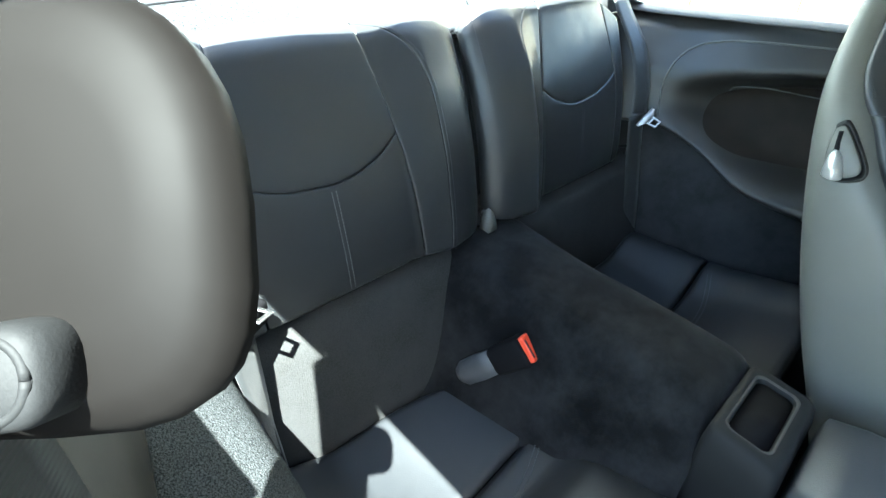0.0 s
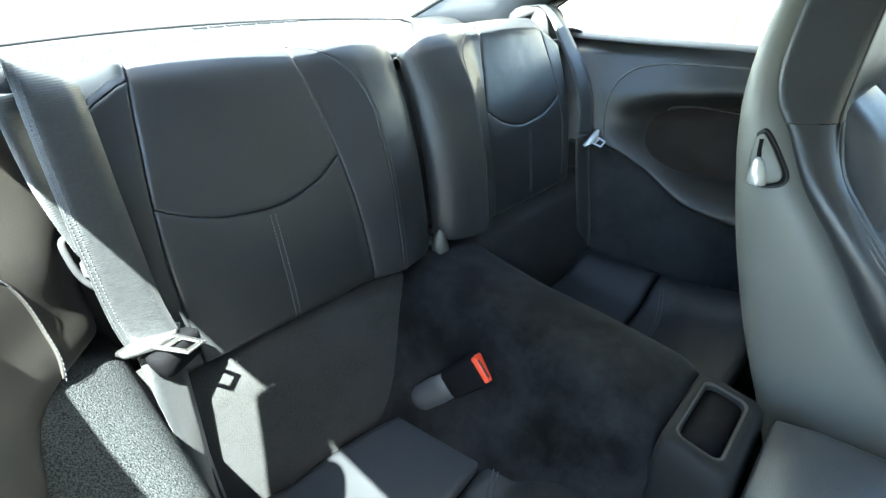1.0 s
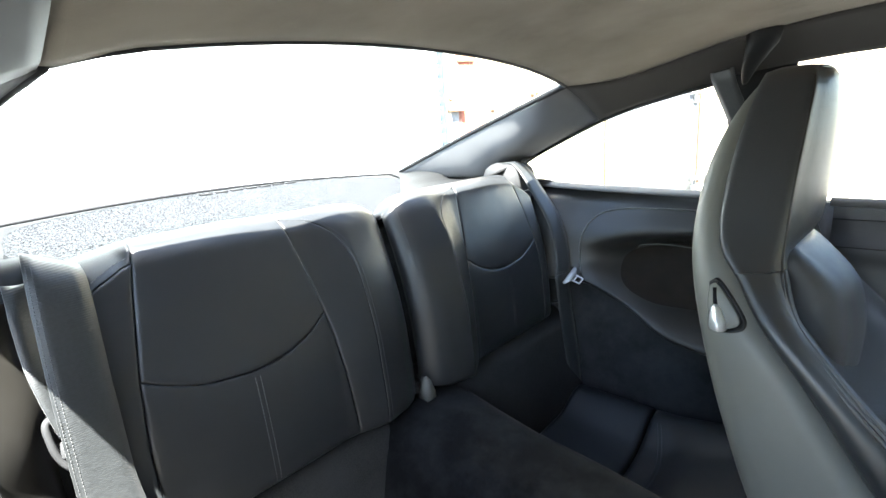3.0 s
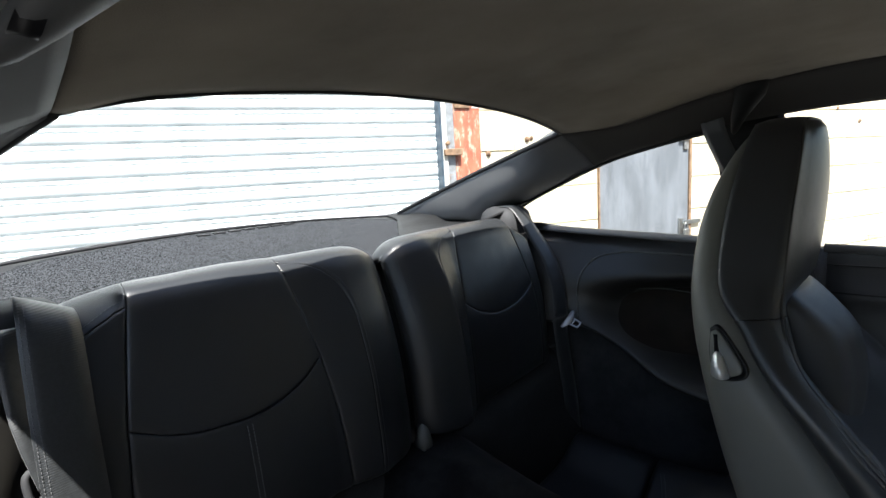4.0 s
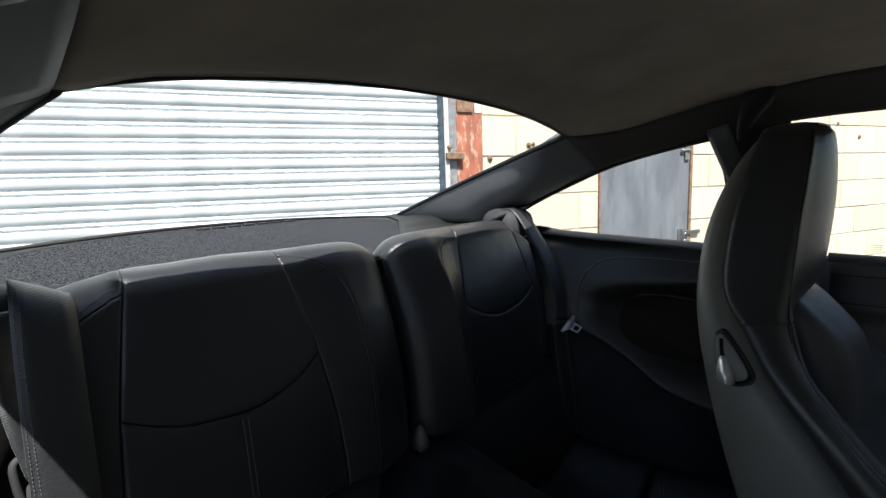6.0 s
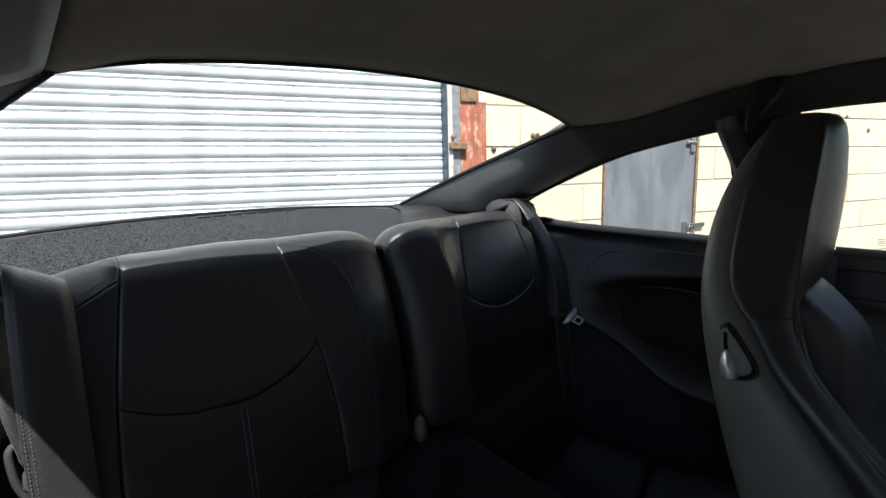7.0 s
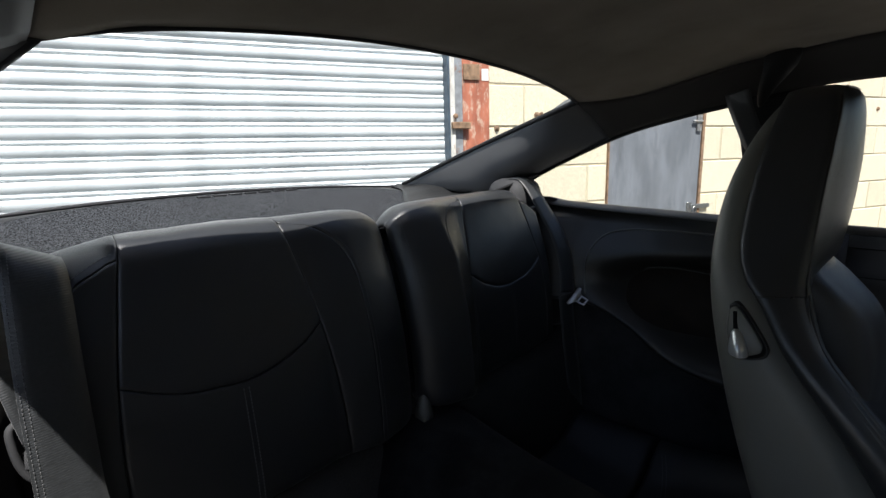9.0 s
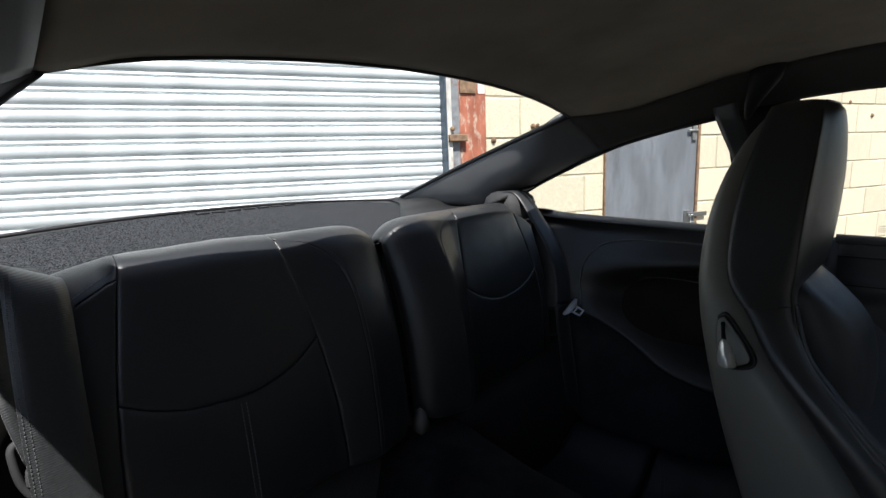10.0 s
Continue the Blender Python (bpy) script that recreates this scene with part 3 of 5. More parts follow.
for s in (-1, 1):
    side = "left" if s > 0 else "right"
    # pillar trim between rear glass and quarter window
    def cp(u, v, s=s):
        t = v
        a = side_line(s, t)
        y = 0.36 - 0.46 * t
        b = Vector((0.618 - 0.030 * t, y, qw_top(s, y)))
        # the inner face drops steeply from the glass, then turns out to the side window
        p = mixv(a, b, u)
        k = (1 - ease((v - 0.62) / 0.38)) if s > 0 else 0.0
        w = math.sin(math.pi * u) * (1 - k)
        p.x = a.x + (b.x - a.x) * u ** (1 + 3.5 * k) + 0.016 * w
        p.z = a.z + (b.z - a.z) * (1 - (1 - u) ** (1 + 0.7 * k)) + 0.010 * w
        return (s * p.x, p.y, p.z)
    c_pillar = sheet("pillar_rear", cp, 14, 24, PILLAR, 0.02, flip=s < 0)
    tagged(c_pillar, "dark grey trimmed rear roof pillar between the windows", "pillar", "rear pillars", "structure")
    # flank between shelf and pillar
    def flank(u, v, s=s):
        y = 0.10 + 0.52 * u
        t = max(0.0, (0.36 - y) / 0.46)
        g = side_line(s, 0.0)
        top = mixv((0.618, y, 0.930), (g.x, y, g.z), max(0, (y - 0.36) / 0.24)) if y > 0.36 else Vector((0.618 - 0.030 * t, y, QW_TOP(y)))
        top = top + Vector((0.006, 0, 0.006 + 0.022 * ease((y - 0.36) / 0.05) * (1 - ease((y - 0.47) / 0.12))))
        low = Vector((0.575 - 0.068 * ease((y - 0.15) / 0.25), y, 0.915 + 0.02 * ease((y - 0.3) / 0.2))) if s < 0 else Vector((FLANK_IN(y), y, shelf_at((FLANK_IN(y) + 0.60) / 1.20, (y - 0.10) / 0.59)[2] + 0.012))
        p = mixv(low, top, v)
        return (s * p.x, p.y, p.z)
    fl = sheet("shelf_flank", flank, 24, 12, TRIM, 0.006, flip=s > 0)
    tagged(fl, "dark grey trim panel beside the rear shelf", "trim", "shelf flanks", "structure")
    # quarter window pane and seals
    qw = thing("window_2" if s > 0 else "window_3", "fixed rear quarter window with a dark rubber seal", "window", kind="structure", at=(s * 0.62, -0.12, 0.95))
    def qp(u, v, s=s):
        y = -0.37 + 0.56 * u
        return (s * (0.640 - 0.055 * v), y, SILL(y) - 0.01 + (QW_TOP(y) - SILL(y) + 0.012) * v)
    qpane = sheet("pane", qp, 14, 4, GLASS, 0.0, qw)
    qpane.visible_shadow = False
    tube("seal", [(s * (sill_x(y) - (0.004 if s > 0 else -0.012)), y, SILL(y) + 0.002 - (0 if s > 0 else 0.034)) for y in (-0.38, -0.25, -0.1, 0.05, 0.17)], 0.006, RUBBER, qw)
    tube("seal", [(s * (0.585 + 0.03 * (y + 0.36)), y, qw_top(s, y) + (-0.002 if s > 0 else 0.003)) for y in (-0.36, -0.25, -0.13, 0.0, 0.1, 0.17)], 0.005 if s > 0 else 0.010, RUBBER, qw)
    # middle pillar
    def bp(u, v, s=s):
        z = 0.86 + 0.30 * v
        y0 = -0.395 + 0.045 * v if s > 0 else -0.425 + 0.045 * v
        # right front edge notched out of view so sun reaches the belt guide
        y1 = (-0.500 + 0.02 * v) if s > 0 else -0.508 + 0.026 * math.exp(-((v - 0.72) / 0.2) ** 2)
        y = y0 + (y1 - y0) * u
        return (s * (0.650 - 0.055 * v - 0.010 * math.sin(math.pi * u)), y, z)
    bpil = sheet("pillar_middle", bp, 10, 8, TRIM, 0.03, flip=s < 0)
    tagged(bpil, "black trimmed middle roof pillar", "pillar", "middle pillars", "structure")
    # roof side rail
    rail_top = curve1([(-1.4, 1.10), (-1.1, 1.155), (-0.57, 1.166), (-0.36, 1.150), (-0.30, 1.142)])
    def rail(u, v, s=s):
        y = -1.35 + 1.27 * v - 0.02 * (1 - u) * v
        zb = rail_top(y) - 0.012 if y < -0.36 else qw_top(s, y)
        if s < 0:
            zb -= 0.06 * ease((-0.68 - y) / 0.06)
        a = Vector((0.580, y, zb))
        b = Vector((rail_in(s, y), y, rail_z(s, y)))
        p = mixv(a, b, u)
        p.z += 0.004 * math.sin(math.pi * u)
        p.x += 0.004 * math.sin(math.pi * u)
        return (s * p.x, p.y, p.z)
    # right rail in the lighter pillar grey: glare put into its colour
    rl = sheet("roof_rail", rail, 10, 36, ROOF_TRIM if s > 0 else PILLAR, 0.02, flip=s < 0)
    tagged(rl, "grey roof rail trim above the side windows, right one with glare in its colour", "trim", "roof rails", "structure")

# headlining
HL_Z = curve1([(-1.4, 1.10), (-1.2, 1.165), (-0.9, 1.212), (-0.6, 1.224), (-0.35, 1.215), (-0.115, 1.186)])
def head_at(u, v):
    q = abs(2 * u - 1)
    yr = glass_top(0.45 * q).y
    y = -1.35 + (yr + 1.35) * v
    hand = 1 if u > 0.5 else -1
    x = (2 * u - 1) * (rail_in(hand, y) + 0.008)
    side = rail_z(hand, y) + 0.003
    mid = HL_Z(y)
    z = mid + (side - mid) * q ** 3.0
    # turned-down lip at the rear window
    edge = glass_top(max(-0.47, min(0.45, x))).z + 0.002
    w = max(0.0, (v - 0.90) / 0.10)
    z = z * (1 - w ** 2) + edge * w ** 2
    return (x, y, z)
ceiling = sheet("ceiling", head_at, 44, 44, HEADLINING, 0.02, flip=True)
tagged(ceiling, "dark suede headlining under the car roof", "headlining", kind="structure")
# unseen rear edge shaped to leave a thin sunlit band on the backrest crests
roof = sheet("roof_skin", lambda u, v: (-0.595 + 1.19 * u, -1.40 + (1.290 + 0.038 * ease((abs(-0.595 + 1.19 * u) - 0.25) / 0.26)) * v, 1.275 - 0.060 * abs(2 * u - 1) ** 4 * (1 - v ** 6) - (0.038 + 0.072 * ease((abs(-0.595 + 1.19 * u) - 0.22) / 0.36)) * v ** 6 - 0.10 * (1 - v) ** 4), 40, 30, BODY_PAINT, 0.004)
tagged(roof, "plain dark car roof skin", "car roof", kind="structure")
# plain wall added ahead, out of view, to cut low sky through the windscreen
unseen_wall = block("wall_unseen", (18.0, 0.25, 3.3), (0.0, -7.2, 1.65), MORTAR, 0.01)
tagged(unseen_wall, "added unseen wall ahead of the car, hides low sky from the windscreen", "wall", kind="structure")
windscreen = sheet("windscreen", lambda u, v: ((-0.62 + 1.24 * u) * (1 + 0.06 * (1 - v)), -1.40 - 0.62 * (1 - v), 0.86 + 0.29 * v), 8, 6, GLASS)
windscreen.visible_shadow = False
tagged(windscreen, "clear car windscreen", "window", kind="structure")
bulkhead = sheet("wall_front", lambda u, v: (-0.70 + 1.40 * u, -1.80 - 0.22 * v, 0.20 + 0.66 * v), 4, 4, TRIM, 0.03)
tagged(bulkhead, "plain dark front bulkhead of the car", "wall", kind="structure")

# added dark wall, out of view, blocks front sky from the right rear seat
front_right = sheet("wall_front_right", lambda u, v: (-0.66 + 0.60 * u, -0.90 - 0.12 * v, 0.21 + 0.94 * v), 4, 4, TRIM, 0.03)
tagged(front_right, "added unseen dark wall that keeps front sky off the rear seat", "wall", kind="structure")

# quarter panels with stitched armrest bowl
PANEL_IN = curve1([(-0.57, 0.612), (-0.35, 0.592), (-0.20, 0.580), (-0.10, 0.572), (-0.04, 0.558), (0.03, 0.532), (0.16, 0.515)])
PANEL_LOW_R = curve1([(-0.52, 0.60), (-0.36, 0.625), (-0.25, 0.655), (-0.20, 0.668), (-0.13, 0.681), (-0.08, 0.683), (-0.04, 0.677), (0.02, 0.664), (0.058, 0.655), (0.16, 0.65)])
# right-hand panel: swelling round the bowl, hollow behind it, swelling at the backrest
PANEL_R = curve1([(-0.52, 0.626), (-0.36, 0.620), (-0.25, 0.614), (-0.14, 0.602), (-0.08, 0.580), (-0.035, 0.558), (0.0, 0.540), (0.035, 0.527), (0.07, 0.520), (0.16, 0.516)])
LEAN_R = curve1([(-0.52, 0.20), (-0.25, 0.33), (-0.10, 0.40), (-0.06, 0.38), (-0.02, 0.32), (0.02, 0.18), (0.05, 0.05), (0.16, 0.0)])
PANEL_LOW = curve1([(-0.52, 0.535), (-0.39, 0.545), (-0.288, 0.569), (-0.168, 0.628), (-0.059, 0.662), (0.16, 0.665)])


ARCH_X = curve1([(0.0, 0.495), (0.30, 0.500), (0.45, 0.507), (0.58, 0.520), (0.72, 0.545), (0.86, 0.578), (1.0, 0.618)])
ARCH_Z = curve1([(0.0, 0.22), (0.30, 0.48), (0.45, 0.585), (0.58, 0.632), (0.72, 0.668), (0.86, 0.705), (1.0, 0.745)])
ARCH_TOP = curve1([(-0.52, 0.48), (-0.40, 0.55), (-0.25, 0.655), (-0.15, 0.705), (-0.05, 0.733), (0.05, 0.748), (0.16, 0.75)])


def panel_x(y, z):
    """Half-width of the cabin at the side panel: ledge under the window, swelling, bowl and armrest."""
    x = PANEL_IN(y) - 0.016 + 0.33 * (z - 0.70)
    # swelling inside the seam
    x -= 0.010 * math.exp(-((z - 0.79) / 0.045) ** 2)
    # armrest lip along the lower edge
    lo = PANEL_LOW(y)
    x -= 0.042 * math.exp(-((z - lo - 0.030) / 0.032) ** 2) * ease((-0.05 - y) / 0.15)
    # bowl
    zc = 0.697 + 0.12 * max(0, y + 0.25)
    e = (abs((y + 0.40) / 0.305) ** 2.1 + abs((z - zc) / 0.104) ** 2.1)
    x += 0.088 * (1 / (1 + math.exp((e - 0.82) * 7.0)))
    # ledge running out to the glass
    x += ease((z - SILL(y) + 0.035) / 0.035) * max(0.0, 0.634 - x)
    return x


def panel_right_x(y, z):
    """The same for the right-hand panel."""
    d = z - 0.79
    x = PANEL_R(y) + 0.005 * ease((-0.04 - y) / 0.08) + LEAN_R(y) * 0.55 * (d + math.sqrt(d * d + 0.0016))
    x -= 0.004 * math.exp(-((z - 0.86) / 0.05) ** 2)
    # swelling beside the backrest, and the lip over the carpet
    x -= 0.013 * math.exp(-((z - 0.80) / 0.05) ** 2) * ease((y + 0.06) / 0.06)
    x -= 0.010 * math.exp(-((z - PANEL_LOW_R(y) - 0.020) / 0.035) ** 2) * ease((y + 0.30) / 0.12) * (1 - ease(y / 0.06))
    x += ease((z - SILL(y) + 0.055 - 0.055 * ease((y + 0.06) / 0.10)) / 0.035) * max(0.0, 0.646 - x)
    return min(x, 0.648)


for s in (-1, 1):
    side = "left" if s > 0 else "right"
    wall_side = thing("wall_" + side, "leather-covered rear side panel with a stitched armrest bowl and carpeted base", "side panel", kind="structure", at=(s * 0.62, -0.15, 0.3))
    front = -0.52
    def upper(u, v, s=s):
        y = front + (0.16 - front) * u
        lo = PANEL_LOW(y) if s > 0 else PANEL_LOW_R(y)
        hi = SILL(y) if s > 0 else SILL(y) - 0.030 + 0.055 * ease((y + 0.06) / 0.10)
        z = lo + (hi - lo) * v
        x = panel_x(y, z) if s > 0 else panel_right_x(y, z)
        x += 0.0012 * soft_noise.noise(Vector((y * 12, z * 14, s * 5.0)))
        if v < 0.06:
            x += 0.03 * (1 - v / 0.06) ** 2
        return (s * x, y, z)
    skin = sheet("upper_panel", upper, 70, 60, LEATHER, 0.012, wall_side, flip=s > 0)
    def lower(u, v, s=s):
        y = front + (0.16 - front) * u
        hi = (PANEL_LOW(y) if s > 0 else PANEL_LOW_R(y)) + 0.015
        z = 0.22 + (hi - 0.22) * v
        x = PANEL_IN(y) + 0.016 - (0.012 + 0.040 * ease((y + 0.40) / 0.30)) * (1 - v ** 2.5)
        if s < 0:
            # rounded wheel arch: an upright face, then a sloping top
            out = 0.03 * ease((-0.25 - y) / 0.25)
            x, z = ARCH_X(v) + out, 0.22 + (ARCH_Z(v) - 0.22) * (ARCH_TOP(y) - 0.22) / 0.525
        return (s * x, y, z)
    sheet("carpeted_base", lower, 30, 20, CARPET if s < 0 else SIDE_SUEDE, 0.012, wall_side, "grey carpeted wheel-arch base" if s < 0 else "dark suede base", flip=s > 0)
    px = panel_x if s > 0 else panel_right_x
    # pale trim strip under the glass, skylight on the ledge put into its grey
    if s > 0:
        sheet("sill_strip", lambda u, v, s=s: (s * (0.606 + 0.026 * v), -0.50 + 0.60 * u, SILL(-0.50 + 0.60 * u) + 0.0045 - 0.010 * (1 - v) ** 2), 30, 4, PILLAR, 0.004, wall_side, "grey strip under the window")
    # dark lining of the bowl
    def liner(u, v, s=s):
        a, r = radians(-100 + 200 * u), 0.97 * v
        ca, sa = math.cos(a), math.sin(a)
        y = max(-0.515, -0.40 + 0.262 * r * math.copysign(abs(ca) ** (2 / 2.3), ca))
        z = 0.697 + 0.12 * max(0, y + 0.25) + 0.080 * r * math.copysign(abs(sa) ** (2 / 2.3), sa)
        return (s * (px(y, z) - 0.0025), y, z)
    if s > 0:
        sheet("bowl_lining", liner, 40, 16, BOWL, 0, skin, "dark bowl lining")
    # pocket seam inside the bowl
    pk = [Vector((s * (panel_x(y, z) - 0.004), y, z)) for y, z in ((-0.180, 0.752), (-0.196, 0.763), (-0.25, 0.764), (-0.32, 0.756), (-0.40, 0.750))]
    if s > 0:
        tube("pocket_piping", pk, 0.0013, SHELL, skin)
    # bowl seam
    seam_pts = [Vector((s * (px(y, z) - 0.0015), y, z)) for y, z in ([(-0.50, 0.853), (-0.31, 0.857), (-0.22, 0.859), (-0.15, 0.856), (-0.10, 0.844), (-0.072, 0.818), (-0.060, 0.782), (-0.058, 0.74), (-0.066, 0.692)] if s > 0 else [(-0.30, 0.852), (-0.20, 0.856), (-0.14, 0.854), (-0.098, 0.844), (-0.070, 0.826), (-0.056, 0.803), (-0.051, 0.775), (-0.052, 0.748), (-0.059, 0.726), (-0.069, 0.704), (-0.074, 0.692)])]
    seam_path = [Vector((s * (px(p.y, p.z) - 0.001), p.y, p.z)) for p in smooth_path(seam_pts, 8)]
    tube("bowl_piping", seam_path, 0.0021, SHELL if s > 0 else LEATHER, skin, n=1)
    if s < 0:
        for off in (-0.004, 0.004):
            stitches("stitching", [p + Vector((0.001, off, off * 0.3)) for p in seam_path], DARK_THREAD, skin, out=(1, 0, 0), r=0.0006)
    # black strip added to stand for the deep shade between panel and backrest
    filler = block("gap_filler", (0.07, 0.01, 0.42), (s * 0.500, 0.075, 0.70), BLACK, 0.002)
    tagged(filler, "added dark strip for the shade in the gap beside the backrest", "trim", "gap fillers", "structure")
    # front seat side: door
    door = thing("door_1" if s > 0 else "door_2", "closed front door trimmed in dark leather" if s > 0 else "door sill of the open front door", "car door", kind="structure", at=(s * 0.66, -1.0, 0.3))
    if s > 0:
        def dp(u, v):
            y = -1.80 + 1.265 * u
            z = 0.22 + (SILL(y) - 0.22) * v
            return (0.655 - 0.03 * math.sin(math.pi * min(1, v * 1.4)) + 0.03 * v ** 8 - 0.012 * math.exp(-((v - 0.86) / 0.03) ** 2), y, z)
        card = sheet("door_card", dp, 20, 60, BLUE_LIT_LEATHER, 0.02, door, flip=True)
        for zz in (0.845, 0.792):
            line = [Vector((dp((y + 1.80) / 1.265, (zz - 0.22) / (SILL(y) - 0.22))[0] - 0.001, y, zz)) for y in [-1.70 + 0.115 * k for k in range(11)]]
            tube("seam", line, 0.0016, TRIM, card, n=2)
        tube("door_seal", [(0.640, -1.8, SILL(-1.8) + 0.004), (0.640, -1.2, SILL(-1.2) + 0.004), (0.640, -0.55, SILL(-0.55) + 0.004)], 0.009, PILLAR, card)
        dpane = sheet("pane", lambda u, v: (0.650 - 0.055 * v, -1.75 + 1.22 * u, 0.86 + 0.30 * v), 4, 4, GLASS, 0, door)
        dpane.visible_shadow = False
        # etched glass mark: rows of unreadable print
        for k in range(4):
            block("print_bar", (0.0004, 0.020 - 0.003 * (k % 2), 0.0009), (0.6385, -0.618, 0.912 - 0.0036 * k), PAPER, 0, dpane)
        sheet("shut_pillar", lambda u, v: (0.640 + 0.02 * u, -0.525 - 0.03 * u, 0.22 + 0.66 * v), 2, 4, TRIM, 0.02, door)
    else:
        block("sill_tread", (0.12, 1.25, 0.20), (-0.68, -1.15, 0.27), TRIM, 0.02, door)
    outer = sheet("body_side", lambda u, v, s=s: (s * (0.86 - 0.16 * v ** 3), (-0.5 if s < 0 else -2.0) + (1.2 if s < 0 else 2.7) * u, 0.15 + 0.72 * v), 10, 8, BODY_PAINT, 0.01)
    tagged(outer, "plain dark outer side of the car body", "car body", kind="structure")
for s in (-1, 1):
    deck = sheet("rear_deck", lambda u, v, s=s: (s * (0.585 + 0.16 * u), 0.06 + 0.66 * v, 0.932 - 0.03 * u), 3, 6, BODY_PAINT, 0.006)
    tagged(deck, "plain dark body panel beside the rear window", "car body", "rear deck panels", "structure")
rear_close = sheet("wall_rear", lambda u, v: (-0.80 + 1.60 * u, 0.70, 0.15 + 0.80 * v), 4, 4, BODY_PAINT, 0.02)
tagged(rear_close, "plain rear closing panel of the car", "wall", kind="structure")

# ---- rear backrests ----
REAR_SEATS = {}
PROFILE = [(0.010, 0.586), (-0.014, 0.590), (-0.020, 0.602), (-0.018, 0.66), (-0.008, 0.75), (0.005, 0.81), (0.022, 0.87), (0.035, 0.910), (0.0435, 0.936), (0.054, 0.9525), (0.069, 0.9590), (0.084, 0.960), (0.103, 0.953), (0.124, 0.930)]
PROF = smooth_path([(0, y, z) for y, z in PROFILE], 6)
PLEN = [0.0]
for p, q in zip(PROF, PROF[1:]):
    PLEN.append(PLEN[-1] + (q - p).length)
PTOT = PLEN[-1]


def prof(v):
    """Point (y, z) and outward normal of the side profile at share v of its length."""
    L = max(0, min(1, v)) * PTOT
    i = 0
    while i < len(PLEN) - 2 and PLEN[i + 1] < L:
        i += 1
    t = (L - PLEN[i]) / (PLEN[i + 1] - PLEN[i])
    p = PROF[i].lerp(PROF[i + 1], t)
    d = (PROF[min(i + 2, len(PROF) - 1)] - PROF[max(i - 1, 0)]).normalized()
    return p.y, p.z, Vector((0, -d.z, d.y))


VS = [i / 400 for i in range(401)]
VZ = [(prof(v)[1], prof(v)[0]) for v in VS]
def v_of_z(z):
    for v, (zz, yy) in zip(VS, VZ):
        if zz >= z and v > 0.03:
            return v
    return 0.78
A_IN = curve1([(0.60, 0.156), (0.70, 0.163), (0.805, 0.175), (0.88, 0.188), (0.952, 0.203), (0.97, 0.206)])
A_OUT = curve1([(0.60, 0.440), (0.72, 0.441), (0.80, 0.433), (0.888, 0.417), (0.961, 0.401), (0.97, 0.400)])
ARCH = curve1([(0.60, 0.106), (0.83, 0.106), (0.887, 0.111), (0.921, 0.126), (0.945, 0.160), (0.953, 0.203)])
SMILE = curve1([(0.0, 0.806), (0.18, 0.779), (0.40, 0.763), (0.65, 0.767), (0.83, 0.779), (1.0, 0.801)])
V_FACE_TOP = v_of_z(0.952)
A0, A1 = 0.010, 0.482


V_TOP = v_of_z(0.9595)


def zp(v):
    """Monotone height along the profile, for the seams."""
    y, z, n = prof(v)
    return z if v < V_TOP else 0.97


def rest_point(s, a, v, lift=0.0):
    y, z, n = prof(v)
    level = z
    # rounded inner and outer edges
    for d, r, deep in ((a - A0, 0.050, 0.026), (A1 - a, 0.022, 0.022)):
        if d < r:
            q = 1 - max(0, d) / r
            drop = deep * (1 - math.sqrt(max(0, 1 - q * q)))
            y, z = y - n.y * drop * 0.9, z - n.z * drop * 1.0
    # raised inner bolster
    q = max(0, (a - A0) / 0.096) ** 0.7 if a < 0.106 else max(0, 1 - (a - 0.106) / 0.070) ** 1.2
    y -= (0.023 if s < 0 else 0.040) * q * (1 - max(0, min(1, (z - 0.86) / 0.10)) * 0.75)
    top = max(0, (v - 0.55) / 0.45)
    z -= 0.020 * top * max(0, (0.10 - a) / 0.09) ** 2 + 0.022 * top * max(0, (a - 0.395) / 0.087) ** 1.4
    # the outer shoulder leans back to face upwards
    lean = ease((a - 0.402) / 0.016) * max(0, level - 0.936 + 0.036 * max(0, (a - 0.405) / 0.077) ** 1.3)
    y, z = y + 0.9 * lean, z - 0.20 * lean
    return Vector((s * a, y + n.y * lift, z + n.z * lift))


def padded(s, fa, fv, h, tau, crown=0.0):
    """A pad over u, v in the unit square: fa gives the distance from the car's middle, fv the profile share."""
    def f(u, v):
        # rows drawn together at the seams
        u, v = u - 0.118 * math.sin(2 * math.pi * u), v - 0.118 * math.sin(2 * math.pi * v)
        vv = fv(u, v)
        a = fa(u, vv)
        # distances to the pad's edges in metres
        w = abs(fa(1, vv) - fa(0, vv))
        hgt = abs(fv(u, 1) - fv(u, 0)) * PTOT
        e = min(u * w, (1 - u) * w, v * hgt, (1 - v) * hgt)
        # shallower seams over the crest
        deep = h * (1 - 0.75 * ease((vv - V_TOP + 0.11) / 0.08))
        lift = deep * (1 - math.exp(-e / tau)) + 0.0002 + crown * math.sin(math.pi * u) * math.sin(math.pi * min(1, v))
        lift += 0.0011 * soft_noise.noise(Vector((a * 13, vv * 8, s * 3.0))) + 0.0004 * soft_noise.noise(Vector((a * 45, vv * 24, 7 + s)))
        return rest_point(s, a, vv, lift)
    return f


